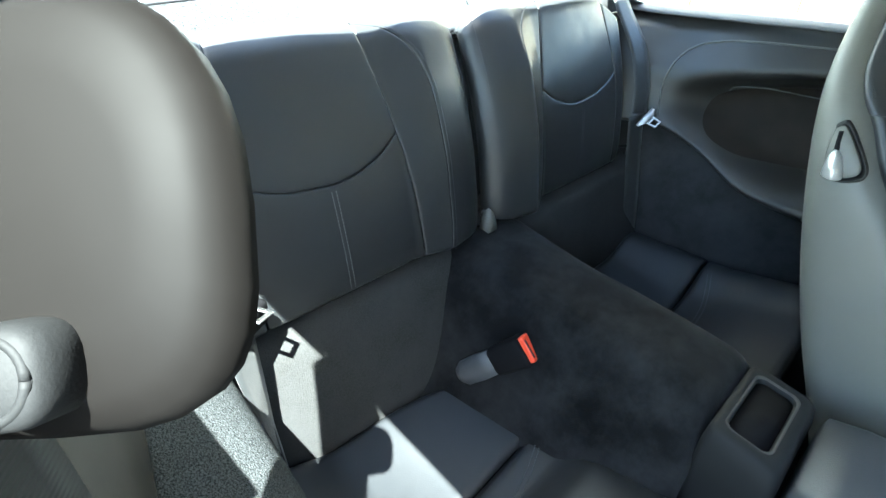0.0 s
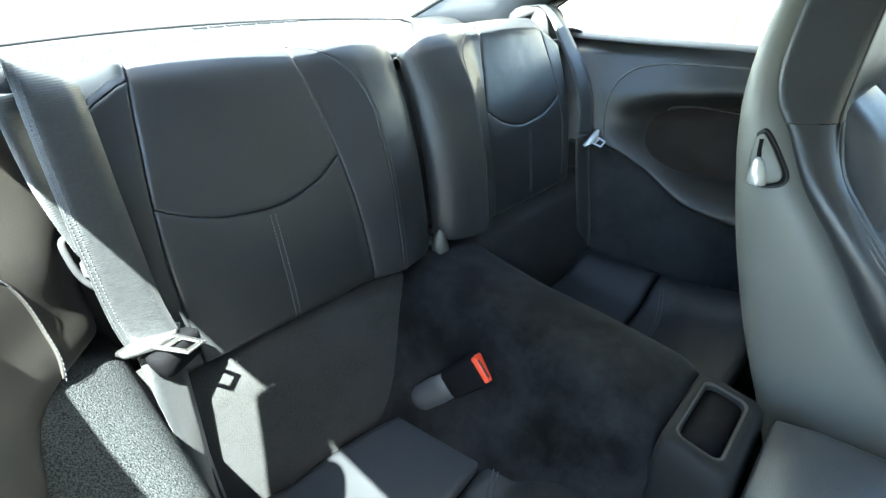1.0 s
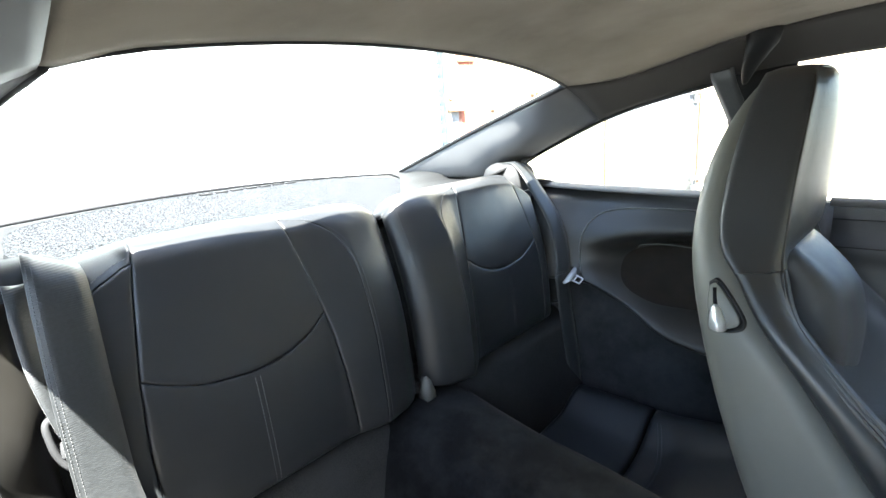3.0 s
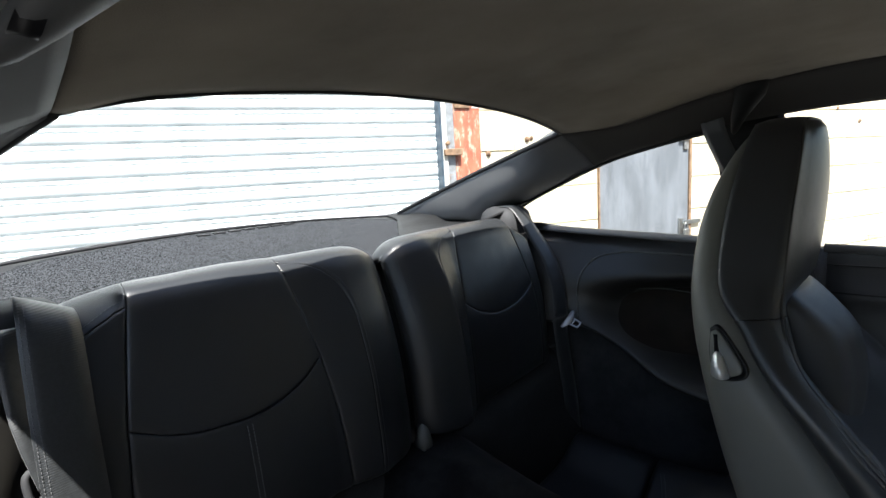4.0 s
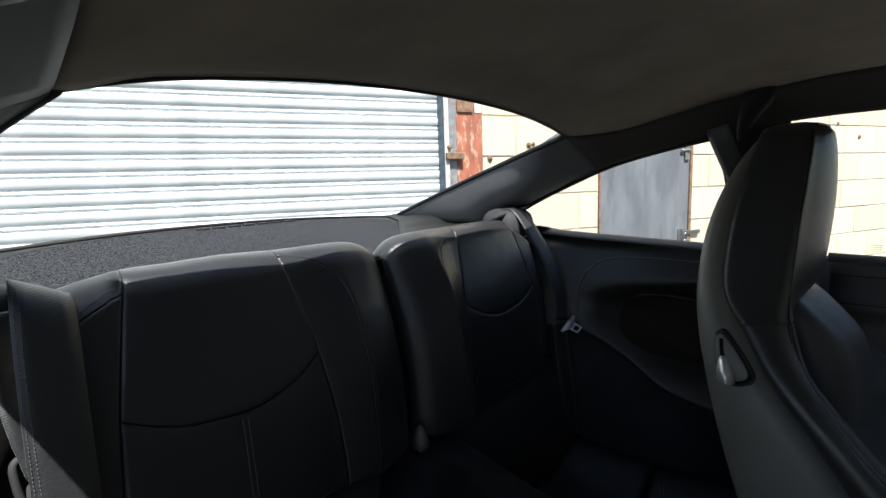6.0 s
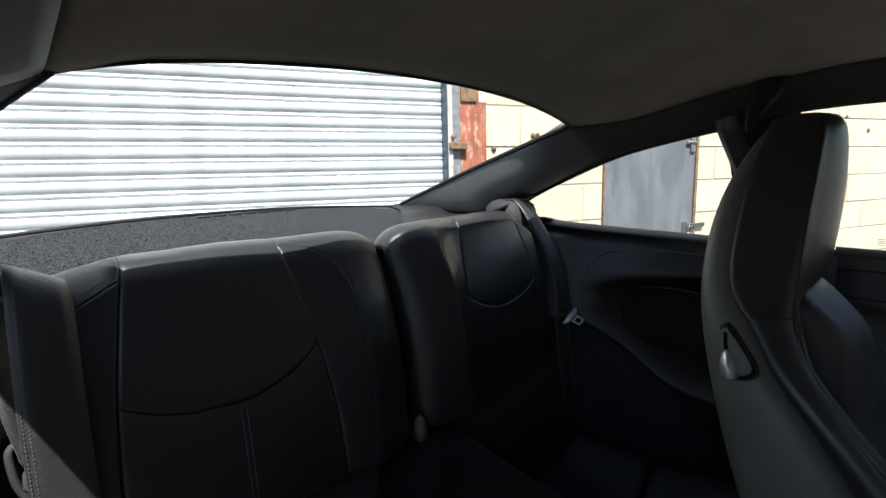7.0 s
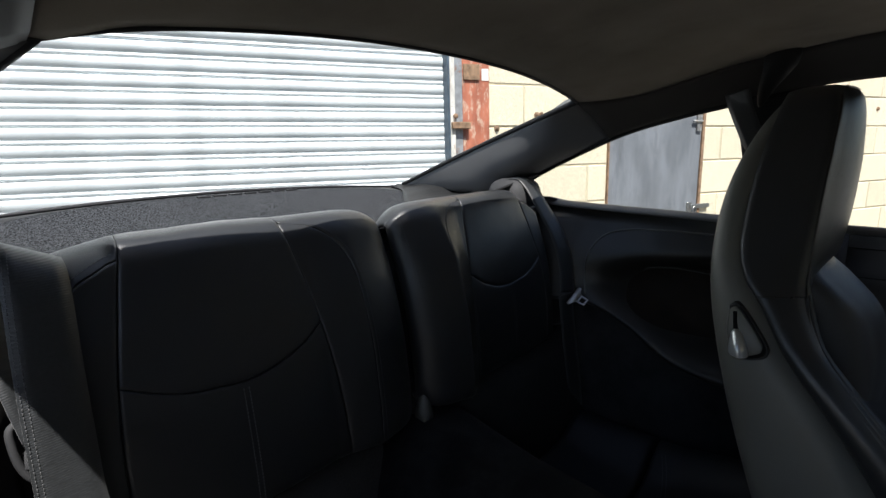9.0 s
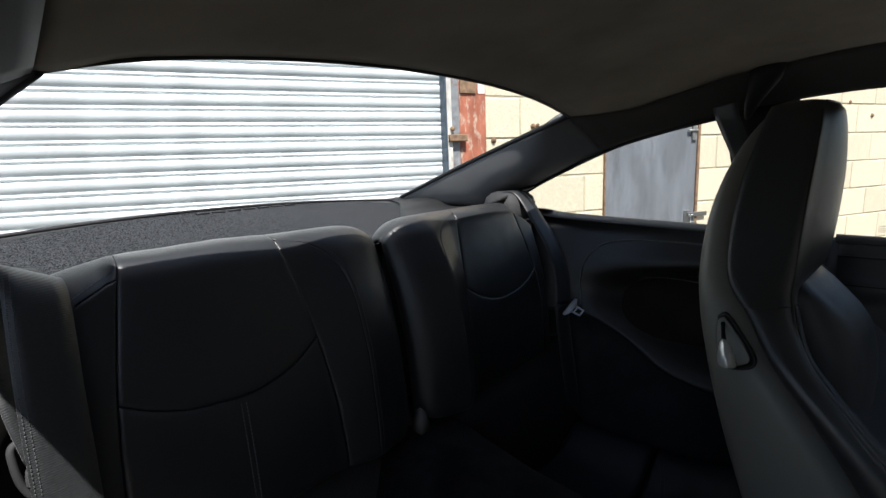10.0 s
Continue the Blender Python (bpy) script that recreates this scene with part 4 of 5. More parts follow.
for s in (-1, 1):
    rest = thing("back_seat", "black leather rear seat with folding backrest and moulded cushion", "rear seat", "rear seats", at=(s * 0.28, -0.15, 0.22))
    REAR_SEATS[s] = rest
    board = block("backrest", (0.412, 0.06, 0.30), (s * 0.246, 0.080, 0.755), CARPET, 0.015, rest, "folding backrest with carpeted back")
    v_sm = lambda u: v_of_z(SMILE(u))
    v_cap = lambda u: v_of_z(0.936 - 0.036 * u ** 1.3)
    fl_ = s < 0
    # upper and lower centre pads, split by the smile seam
    sheet("upper_pad", padded(s, lambda u, vv: A_IN(zp(vv)) + (A_OUT(zp(vv)) - A_IN(zp(vv))) * u, lambda u, v: v_sm(u) + (1.0 - v_sm(u)) * v, 0.0032, 0.0015, 0.004), 48, 60, SEAT_LEATHER, 0.006, board, flip=fl_)
    sheet("lower_pad", padded(s, lambda u, vv: A_IN(zp(vv)) + (A_OUT(zp(vv)) - A_IN(zp(vv))) * u, lambda u, v: v_sm(u) * v, 0.0027, 0.0015, 0.003), 48, 48, SEAT_LEATHER, 0.006, board, flip=fl_)
    # inner bolster: face panel within the arch, and its cover towards the middle
    sheet("bolster_face", padded(s, lambda u, vv: ARCH(zp(vv)) + (A_IN(zp(vv)) - ARCH(zp(vv))) * u, lambda u, v: V_FACE_TOP * v, 0.0021, 0.0012, 0.002), 30, 70, SEAT_LEATHER, 0.006, board, flip=fl_)
    sheet("bolster_cover", padded(s, lambda u, vv: A0 + ((ARCH(zp(vv)) if vv < V_FACE_TOP else A_IN(zp(vv))) - A0) * u, lambda u, v: v, 0.0023, 0.0012), 34, 80, SEAT_LEATHER, 0.006, board, flip=fl_)
    sheet("outer_bolster", padded(s, lambda u, vv: A_OUT(zp(vv)) + (A1 - A_OUT(zp(vv))) * u, lambda u, v: v * v_cap(u), 0.0029, 0.0014), 22, 60, SEAT_LEATHER, 0.006, board, flip=fl_)
    sheet("outer_cap", padded(s, lambda u, vv: A_OUT(zp(vv)) + (A1 - A_OUT(zp(vv))) * u, lambda u, v: v_cap(u) + (1 - v_cap(u)) * v, 0.0029, 0.0013), 22, 26, SEAT_LEATHER, 0.006, board, flip=fl_)
    # threads; the left seat's are the same thread, dimmed by colour and size
    for off in (-0.0035, 0.0035):
        stitches("stitching", [rest_point(s, 0.302 + off, v_of_z(0.60 + 0.155 * k / 30), 0.0068) for k in range(31)], THREAD if s < 0 else DARK_THREAD, board, r=0.0007 if s < 0 else 0.0004)
    stitches("stitching", [rest_point(s, ARCH(zp(v)) - 0.006, v, 0.0044) for v in [0.06 + (V_FACE_TOP - 0.07) * k / 60 for k in range(61)]], DARK_THREAD, board, r=0.0005)
    stitches("stitching", [rest_point(s, 0.026, V_TOP * (0.62 + 0.36 * k / 20), 0.0046) for k in range(21)], DARK_THREAD, board, r=0.0006)
    stitches("stitching", [rest_point(s, A_OUT(0.93) + 0.004 + (A1 - 0.012 - A_OUT(0.93)) * k / 12, v_cap(k / 14) + 0.016, 0.0040) for k in range(13)], THREAD, board, r=0.0005)

# release catch between the backrests
catch = thing("seat_catch", "small grey plastic catch between the rear backrests", "catch", at=(0.0, -0.02, 0.58))
loft("catch_body", [[Vector((0.004 + w * c, -0.024 + d * q, z)) for c, q in ((-1, -1), (1, -1), (1, 1), (-1, 1))] for w, d, z in ((0.012, 0.012, 0.575), (0.011, 0.012, 0.592), (0.006, 0.008, 0.615), (0.002, 0.003, 0.622))], SHELL, catch)

# ---- rear cushions ----
for s in (-1, 1):
    cush = block("cushion", (0.36, 0.42, 0.07), (s * 0.34, -0.30, 0.255), SUEDE, 0.02, REAR_SEATS[s], "moulded seat cushion")
    def cz(a, y):
        # a: distance from the car's middle
        r = math.hypot((a - 0.335) / 0.20, (y + 0.26) / 0.25)
        return 0.343 - 0.030 * math.exp(-(((a - 0.33) / 0.12) ** 2 + ((y + 0.25) / 0.14) ** 2)) + 0.03 * max(0, -(y + 0.33)) / 0.2
    def pad(u, v, s=s, half=0):
        y0 = -0.075 - 0.045 * (1 - min(1, u * 2)) ** 2
        if half == 0:
            y = y0 + (-0.275 - y0) * v
        else:
            y = -0.277 - 0.24 * v
        a = 0.150 - 0.035 * max(0, min(1, (-0.15 - y) / 0.2)) * (1 - u) + 0.375 * u
        a += 0.03 * max(0, y + 0.2) * (1 - u)
        e = min(u * 0.375, (1 - u) * 0.375, v * 0.2, (1 - v) * 0.2)
        z = cz(a, y) + 0.009 * (1 - math.exp(-e / 0.003)) + 0.010
        # front roll and raised outer edge
        z += (0.034 if s < 0 else 0.014) * ease((-0.33 - y) / 0.07) * (1 - min(1, abs((a - 0.31) / 0.20)) ** 4)
        z += 0.030 * ease((a - 0.40) / 0.10)
        return (s * a, y, z)
    # pads take the darker leather copy, shade from the front seats painted in
    sheet("cushion_rear_pad", lambda u, v, s=s: pad(u, v, s, 0), 36, 24, SHADED_LEATHER, 0.03, cush, flip=s > 0)
    sheet("cushion_front_pad", lambda u, v, s=s: pad(u, v, s, 1), 36, 24, SHADED_LEATHER, 0.03, cush, flip=s > 0)
    def roll_seam(q, dy):
        a = 0.17 + 0.30 * q
        y = -0.335 + 0.035 * (2 * q - 1) ** 2 + dy
        return Vector((s * a, y, cz(a, y) + 0.0205 + (0.034 if s < 0 else 0.014) * ease((-0.33 - y) / 0.07) * (1 - min(1, abs((a - 0.31) / 0.20)) ** 4) + 0.030 * ease((a - 0.40) / 0.10)))
    for dy in (-0.004, 0.004):
        stitches("stitching", [roll_seam(k / 40, dy) for k in range(41)], DARK_THREAD, cush, out=(0, 0, 1), r=0.0007)


# ---- buckle on the tunnel ----
buckle = thing("belt_buckle", "black seat-belt buckle with a red release button on the tunnel side", "seat-belt buckle", at=(-0.165, -0.14, 0.39))
BA, BB = Vector((-0.172, -0.128, 0.392)), Vector((-0.118, -0.232, 0.492))
bd = (BB - BA).normalized()
bw = Vector((-0.02, -0.65, -0.75))
bw = (bw - bw.dot(bd) * bd).normalized()
bn = bd.cross(bw)
BT = Matrix((bd, bw, bn)).transposed().to_4x4()
loft("stalk", [[BA + bd * t + bw * w * c + bn * 0.006 * q for c, q in ((-1, -1), (0, -1.2), (1, -1), (1.06, 0), (1, 1), (0, 1.2), (-1, 1), (-1.06, 0))] for t, w in ((-0.004, 0.006), (0.0, 0.014), (0.012, 0.0215), (0.05, 0.023), (0.086, 0.0205))], material("sleeve", (0.058, 0.060, 0.064), 0.45, vary=0.1, scale=20, bump=0.05, bump_scale=800), buckle, "grey flexible stalk sleeve")
housing = loft("housing", [[BA + bd * t + bw * w * c + bn * h * q for c, q in ((-1, -0.6), (-0.8, -1), (0.8, -1), (1, -0.6), (1, 0.6), (0.8, 1), (-0.8, 1), (-1, 0.6))] for t, w, h in ((0.078, 0.021, 0.009), (0.084, 0.0245, 0.0125), (0.142, 0.0265, 0.0145), (0.147, 0.025, 0.013))], TRAY, buckle)
block("release_button", (0.016, 0.045, 0.021), BA + bd * 0.148 + bn * 0.002, RED, 0.003, housing, "red release button", BT)
block("slot", (0.003, 0.032, 0.004), BA + bd * 0.1555 - bn * 0.005, BLACK, 0.0008, housing, "dark tongue slot", BT)

# ---- rear belts ----
def tongue(parent, at, along, across, k=1.0):
    """A pressed steel tongue: cross bar with belt slot, blade with window. along points to the blade's tip."""
    at, along, across = Vector(at), Vector(along).normalized(), Vector(across).normalized()
    across = (across - across.dot(along) * along).normalized()
    nn = along.cross(across)
    def P(a, b, h=0.0):
        return at + along * a * k + across * b * k + nn * h * k
    bar = [(-0.014, -0.036), (-0.015, 0.036), (-0.004, 0.038), (0.006, 0.020), (0.010, 0.013), (0.010, -0.013), (0.006, -0.020), (-0.004, -0.038)]
    ob1 = loft("tongue", [[P(a * q, b * q, h) for a, b in bar] for q, h in ((0.95, -0.003), (1, -0.0015), (1, 0.0015), (0.95, 0.003))], STEEL, parent, "brushed steel belt tongue")
    frame_pts = [((0.008, -0.013), (0.040, -0.011)), ((0.040, -0.011), (0.040, 0.011)), ((0.040, 0.011), (0.008, 0.013)), ((0.016, 0.012), (0.016, -0.012))]
    for i, ((a0, b0), (a1, b1)) in enumerate(frame_pts):
        c = P((a0 + a1) / 2, (b0 + b1) / 2)
        d = P(a1, b1) - P(a0, b0)
        t = Matrix((d.normalized(), nn.cross(d.normalized()), nn)).transposed().to_4x4()
        block("blade_edge", (d.length + 0.006 * k, 0.006 * k, 0.0028 * k), c, STEEL, 0.0009, ob1, "", t, 1)


belt_r = thing("rear_seat_belt", "grey woven rear seat belt hanging loose with a steel tongue", "seat belt", "rear seat belts", at=(-0.49, -0.06, 0.3))
up_pts = [(-0.476, 0.110, 0.925), (-0.477, 0.070, 0.950), (-0.480, 0.036, 0.960), (-0.482, 0.007, 0.9475), (-0.485, -0.012, 0.907), (-0.488, -0.026, 0.851), (-0.490, -0.038, 0.784), (-0.491, -0.048, 0.722), (-0.487, -0.058, 0.673)]
up_across = [(1, 0, -0.5), (1, 0, -0.5), (1, 0, -0.5), (1, 0.05, -0.4), (1, 0.08, -0.25), (1, 0.1, -0.1), (1, 0.1, 0), (1, 0.1, 0.05), (1, 0.12, 0.1)]
ribbon("upper_webbing", up_pts, up_across, 0.053, 0.0022, WEBBING, belt_r)
ribbon("inner_webbing", [(-0.500, 0.090, 0.925), (-0.504, 0.050, 0.935), (-0.508, 0.022, 0.905), (-0.509, 0.000, 0.865), (-0.506, -0.012, 0.832), (-0.499, -0.022, 0.790)], [(0.8, 0.5, 0.0)] * 6, 0.042, 0.002, WEBBING, belt_r)
ribbon("lower_webbing", [(-0.486, -0.059, 0.670), (-0.491, -0.081, 0.607), (-0.493, -0.095, 0.519), (-0.496, -0.102, 0.409), (-0.496, -0.106, 0.311), (-0.496, -0.108, 0.27)],
       [(1, 0.25, -0.1), (1, 0.7, -0.3), (0.55, 0.8, -0.45), (0.25, 0.75, -0.6), (0.2, 0.8, -0.5), (0.1, 1, -0.3)], 0.048, 0.0022, WEBBING, belt_r)
ribbon("return_webbing", [(-0.480, -0.050, 0.673), (-0.480, -0.058, 0.607), (-0.482, -0.070, 0.497), (-0.485, -0.082, 0.365), (-0.488, -0.086, 0.30)],
       [(0.22, 0.75, -0.6)] * 5, 0.030, 0.0022, WEBBING, belt_r)
for off in (-0.0240, -0.0195):
    run = []
    for p, c in zip(smooth_path(up_pts, 8), smooth_path(up_across, 8)):
        run.append(p + c.normalized() * off + Vector((0, -0.0016, 0.0004)))
    stitches("selvedge", run[20:], BELT_THREAD, belt_r, out=(0, -1, 0.2), step=0.004, long=0.0028, r=0.0004)
tongue(belt_r, (-0.4852, -0.0638, 0.6817), (0.553, -0.828, -0.093), (0.796, 0.558, -0.233), 1.12)
loft("tongue_stop", [[Vector((-0.4735, -0.0690, 0.666)) + Vector((0.79, 0.55, -0.10)) * (w * c) + Vector((0.55, -0.80, 0.0)) * (d * q) + Vector((0, 0, 1)) * z for c, q in ((-1, -0.5), (-0.85, -1), (0.85, -1), (1, -0.5), (1, 0.5), (0.85, 1), (-0.85, 1), (-1, 0.5))]
     for w, d, z in ((0.022, 0.006, -0.026), (0.028, 0.010, -0.022), (0.034, 0.013, -0.002), (0.034, 0.013, 0.006), (0.030, 0.009, 0.010))], TRAY, belt_r, "black plastic tongue stop")

belt_l = thing("rear_seat_belt", "grey woven rear seat belt beside the backrest with steel tongue", "seat belt", "rear seat belts", at=(0.5, -0.02, 0.3))
ribbon("upper_webbing", [(0.506, 0.125, 0.9835), (0.507, 0.095, 0.980), (0.510, 0.068, 0.955), (0.517, 0.038, 0.905), (0.524, 0.000, 0.84), (0.520, -0.026, 0.77), (0.506, -0.040, 0.70)],
       [(1, 0.2, 0.05), (1, 0.1, 0.02), (1, -0.1, 0.0), (1, -0.2, 0), (1, -0.3, 0), (1, -0.3, 0), (1, -0.3, 0)], 0.048, 0.0022, WEBBING, belt_l)
ribbon("lower_webbing", [(0.503, -0.036, 0.695), (0.506, -0.045, 0.60), (0.510, -0.06, 0.48), (0.512, -0.075, 0.32)], [(1, -0.3, 0)] * 4, 0.046, 0.0022, WEBBING, belt_l)
tongue(belt_l, (0.507, -0.062, 0.692), (-0.08, -0.75, -0.22), (0.61, -0.66, 0.45), 0.72)

# belt outlets on the shelf corners
for s in (-1, 1):
    outlet = thing("belt_outlet", "grey plastic belt outlet on the shelf corner" if s > 0 else "dark plastic belt outlet on the shelf corner", "belt outlet", "belt outlets", at=(s * 0.515, 0.11, 0.91))
    up = 0.012 if s > 0 else -0.018
    loft("outlet_cover", [[Vector((s * (0.512 if s < 0 else 0.520) + w * c, 0.130 + d * q, z + up)) for c, q in ((-1, -0.7), (-0.7, -1), (0.7, -1), (1, -0.7), (1, 0.7), (0.7, 1), (-0.7, 1), (-1, 0.7))] for w, d, z in ((0.066, 0.055, 0.88), (0.064, 0.053, 0.938), (0.058, 0.048, 0.955), (0.046, 0.038, 0.966), (0.030, 0.025, 0.971))], OUTLET if s > 0 else TRIM, outlet)

# backrest strikers: bent loop and knob on the wheel arch
for s in (-1, 1):
    striker = thing("backrest_striker", "grey striker loop with a round knob on the side panel", "striker", "backrest strikers", at=(s * 0.535, 0.0, 0.76))
    k = Vector((s * 0.515, -0.008, 0.765)) if s < 0 else Vector((0.532, -0.005, 0.565))
    tube("loop", [k + Vector(p) for p in ((-s * 0.020, 0.014, 0.038), (-s * 0.002, 0.000, 0.040), (s * 0.008, -0.004, 0.036), (s * 0.009, -0.005, 0.020), (s * 0.006, -0.004, -0.004), (-s * 0.003, -0.002, -0.024), (-s * 0.018, 0.012, -0.034))], 0.0036, OUTLET, striker)
    rod("knob", k + Vector((-s * 0.018, 0.012, -0.010)), k + Vector((-s * 0.001, -0.006, 0.002)), 0.0100, OUTLET, striker)

# ---- front seat ----
SX = 0.375
seat = thing("front_seat", "grey and black leather sports seat with fixed headrest and backrest release", "car seat", at=(SX, -0.75, 0.2))
X_SHELL = curve1([(0.25, 0.125), (0.60, 0.112), (0.75, 0.114), (0.80, 0.120), (0.85, 0.136), (0.90, 0.160), (0.95, 0.188), (1.0, 0.215), (1.05, 0.245), (1.09, 0.272), (1.113, 0.305)])
Y_SHELL = curve1([(0.25, -0.620), (0.40, -0.572), (0.55, -0.515), (0.62, -0.492), (0.70, -0.468), (0.77, -0.450), (0.83, -0.436), (0.89, -0.427), (0.95, -0.425), (1.0, -0.431), (1.05, -0.446), (1.09, -0.466), (1.113, -0.482)])
Y_SEAM = curve1([(0.25, -0.93), (0.42, -0.80), (0.56, -0.690), (0.62, -0.644), (0.70, -0.592), (0.745, -0.561), (0.776, -0.537), (0.816, -0.511), (0.858, -0.485), (0.873, -0.474), (0.907, -0.462), (0.953, -0.459), (1.0, -0.461), (1.068, -0.469), (1.117, -0.480)])
X_SIDE = curve1([(0.25, 0.125), (0.60, 0.116), (0.70, 0.117), (0.76, 0.128), (0.80, 0.143), (0.843, 0.170), (0.873, 0.188), (0.90, 0.199), (0.95, 0.214), (1.0, 0.230), (1.05, 0.250), (1.10, 0.277), (1.118, 0.300), (1.126, 0.325)])
Y_FRONT = curve1([(0.25, -1.05), (0.42, -0.92), (0.58, -0.765), (0.70, -0.650), (0.768, -0.588), (0.802, -0.560), (0.843, -0.543), (0.873, -0.536), (0.928, -0.536), (0.988, -0.538), (1.046, -0.541), (1.11, -0.541), (1.126, -0.530)])


def rounded(x0, x1, y0, y1, z, r, n=5, front_bulge=0.0, hollow=0.0, tilt=0.0, flare=0.0):
    """Ring: rear y1, front y0, with round corners; the front may swell or be hollowed between bolsters."""
    r = min(r, (x1 - x0) / 2.1, (y1 - y0) / 2.1)
    pts = []
    corners = ((x1 - r, y1 - r, 0), (x0 + r, y1 - r, 90), (x0 + r, y0 + r, 180))
    for cx, cy, a0 in corners:
        for k in range(n + 1):
            a = radians(a0 + 90 * k / n)
            pts.append(Vector((cx + r * math.cos(a), cy + r * math.sin(a), z)))
    m = 14
    xa, xb = x0 + r, x1 - r
    for k in range(1, m):
        t = k / m
        x = xa + (xb - xa) * t
        q = 2 * t - 1
        y = y0 - front_bulge * (1 - q * q) + hollow * max(0, 1 - abs(q) ** 4)
        pts.append(Vector((x, y, z)))
    for k in range(n + 1):
        a = radians(270 + 90 * k / n)
        pts.append(Vector((x1 - r + r * math.cos(a), y0 + r + r * math.sin(a), z)))
    xm = (x0 + x1) / 2
    out = []
    for p in pts:
        k = max(0, min(1, (p.y - y0) / (y1 - y0)))
        out.append(Vector((xm + (p.x - xm) * (1 + flare * k / max(1e-6, xm - x0)), p.y, p.z)))
    return out


def seat_x(x):
    return 2 * SX - x


rings = []
for i in range(46):
    z = 0.26 + (1.113 - 0.26) * (i / 45) ** 0.9
    x = X_SHELL(z)
    rings.append(rounded(x + 0.002, seat_x(x) - 0.002, Y_SEAM(z) - 0.006, Y_SHELL(z), z, 0.030 if z > 0.9 else 0.040))
z = 1.120
rings.append(rounded(0.325, seat_x(0.325), Y_SEAM(z), -0.488, z, 0.01))
loft("back_shell", rings, SHELL, seat, "smooth grey leather back shell")
def seat_ring(z):
    """Section of the leather front: hollow between bolsters low down, full and rounded in the headrest."""
    k = max(0, min(1, (z - 0.80) / 0.10))
    k = k * k * (3 - 2 * k)
    x = X_SIDE(z)
    return rounded(x, seat_x(x), Y_FRONT(z), Y_SEAM(z) + 0.003, z, 0.030 + (0.013 - 0.030) * k, front_bulge=(0.016 + 0.010 * math.sin(math.pi * max(0, min(1, (z - 0.86) / 0.26)))) * k, hollow=0.050 * (1 - k), flare=max(0, x - X_SHELL(z) + 0.0015))


rings = [seat_ring(0.858 + (1.119 - 0.858) * i / 29) for i in range(30)]
for z, e in ((1.1225, 0.010), (1.125, 0.022), (1.126, 0.034)):
    x = X_SIDE(1.118) + e
    rings.append(rounded(x, seat_x(x), Y_FRONT(1.11) + 0.5 * e, Y_SEAM(1.117) - 0.003 - 0.4 * e, z, 0.013, front_bulge=0.012))
headrest = loft("headrest", rings + [[sum(rings[-1], Vector()) / len(rings[-1])] * len(rings[-1])], SEAT_LEATHER, seat, "black leather headrest with side seams", caps=False)
INSERT = curve1([(0.48, -0.560), (0.56, -0.592), (0.62, -0.603), (0.70, -0.610), (0.752, -0.609), (0.79, -0.601), (0.812, -0.592), (0.845, -0.562), (0.873, -0.532)])
rings = [rounded(0.265 + e, seat_x(0.265 + e), INSERT(z), -0.50, z, 0.045, front_bulge=0.015) for z, e in [(0.48 + 0.37 * k / 24, 0.0) for k in range(25)] + [(0.858, 0.004), (0.866, 0.012), (0.872, 0.026)]]
loft("backrest_insert", rings, BLUE_LIT_LEATHER, seat, "black leather upper backrest pad")
front_rest = loft("backrest", [seat_ring(0.30 + (0.8572 - 0.30) * i / 40) for i in range(41)], SEAT_LEATHER, seat, "black leather backrest with raised side bolsters", caps=False)
SEAM_Z = [0.50 + 0.357 * k / 30 for k in range(31)]


def corner(z, turn, fx, out):
    """A point on the round front corner of the backrest, turned from its side towards its front."""
    k = ease((z - 0.80) / 0.10)
    r = 0.030 + (0.013 - 0.030) * k
    a = radians(turn)
    return Vector((fx(X_SIDE(z) + r - (r + out) * math.cos(a)), Y_FRONT(z) + r - (r + out) * math.sin(a), z))


for s in (-1, 1):
    fx = (lambda x: x) if s < 0 else seat_x
    edge = [Vector((fx(X_SIDE(z) + 0.004), Y_FRONT(z) + 0.003, z)) for z in [0.856 + 0.256 * k / 20 for k in range(21)]]
    tube("piping", edge, 0.0016, LEATHER, headrest, n=2)
    # three raised seams round the bolster's front corner, with a row of stitches beside them
    for turn, rad in ((33, 0.0026), (45, 0.0028), (57, 0.0028)):
        tube("piping", [corner(z, turn, fx, 0.0010) for z in SEAM_Z], rad, SEAT_LEATHER, front_rest, n=2)
    stitches("stitching", [corner(z, 16, fx, 0.0008) for z in SEAM_Z], DARK_THREAD, front_rest, out=(s, -1, 0), r=0.0006)
crown = [Vector((X_SIDE(1.11) + 0.01 + t * (seat_x(X_SIDE(1.11)) - X_SIDE(1.11) - 0.02), Y_FRONT(1.11) - 0.010 * (1 - (2 * t - 1) ** 2), 1.119)) for t in [k / 10 for k in range(11)]]
tube("piping", crown, 0.0014, LEATHER, headrest, n=2)
# seat base
rings = []
for z, e in ((0.24, 0.02), (0.26, 0.0), (0.36, 0.0), (0.41, 0.006), (0.43, 0.03)):
    rings.append(rounded(0.125 + e, seat_x(0.125 + e), -1.16 + e, -0.62 - e, z, 0.05, hollow=0.0))
loft("seat_cushion", rings, SEAT_LEATHER, seat)
block("seat_rail", (0.04, 0.5, 0.05), (SX - 0.18, -0.86, 0.225), BLACK, 0.005, seat)
block("seat_rail", (0.04, 0.5, 0.05), (SX + 0.18, -0.86, 0.225), BLACK, 0.005, seat)

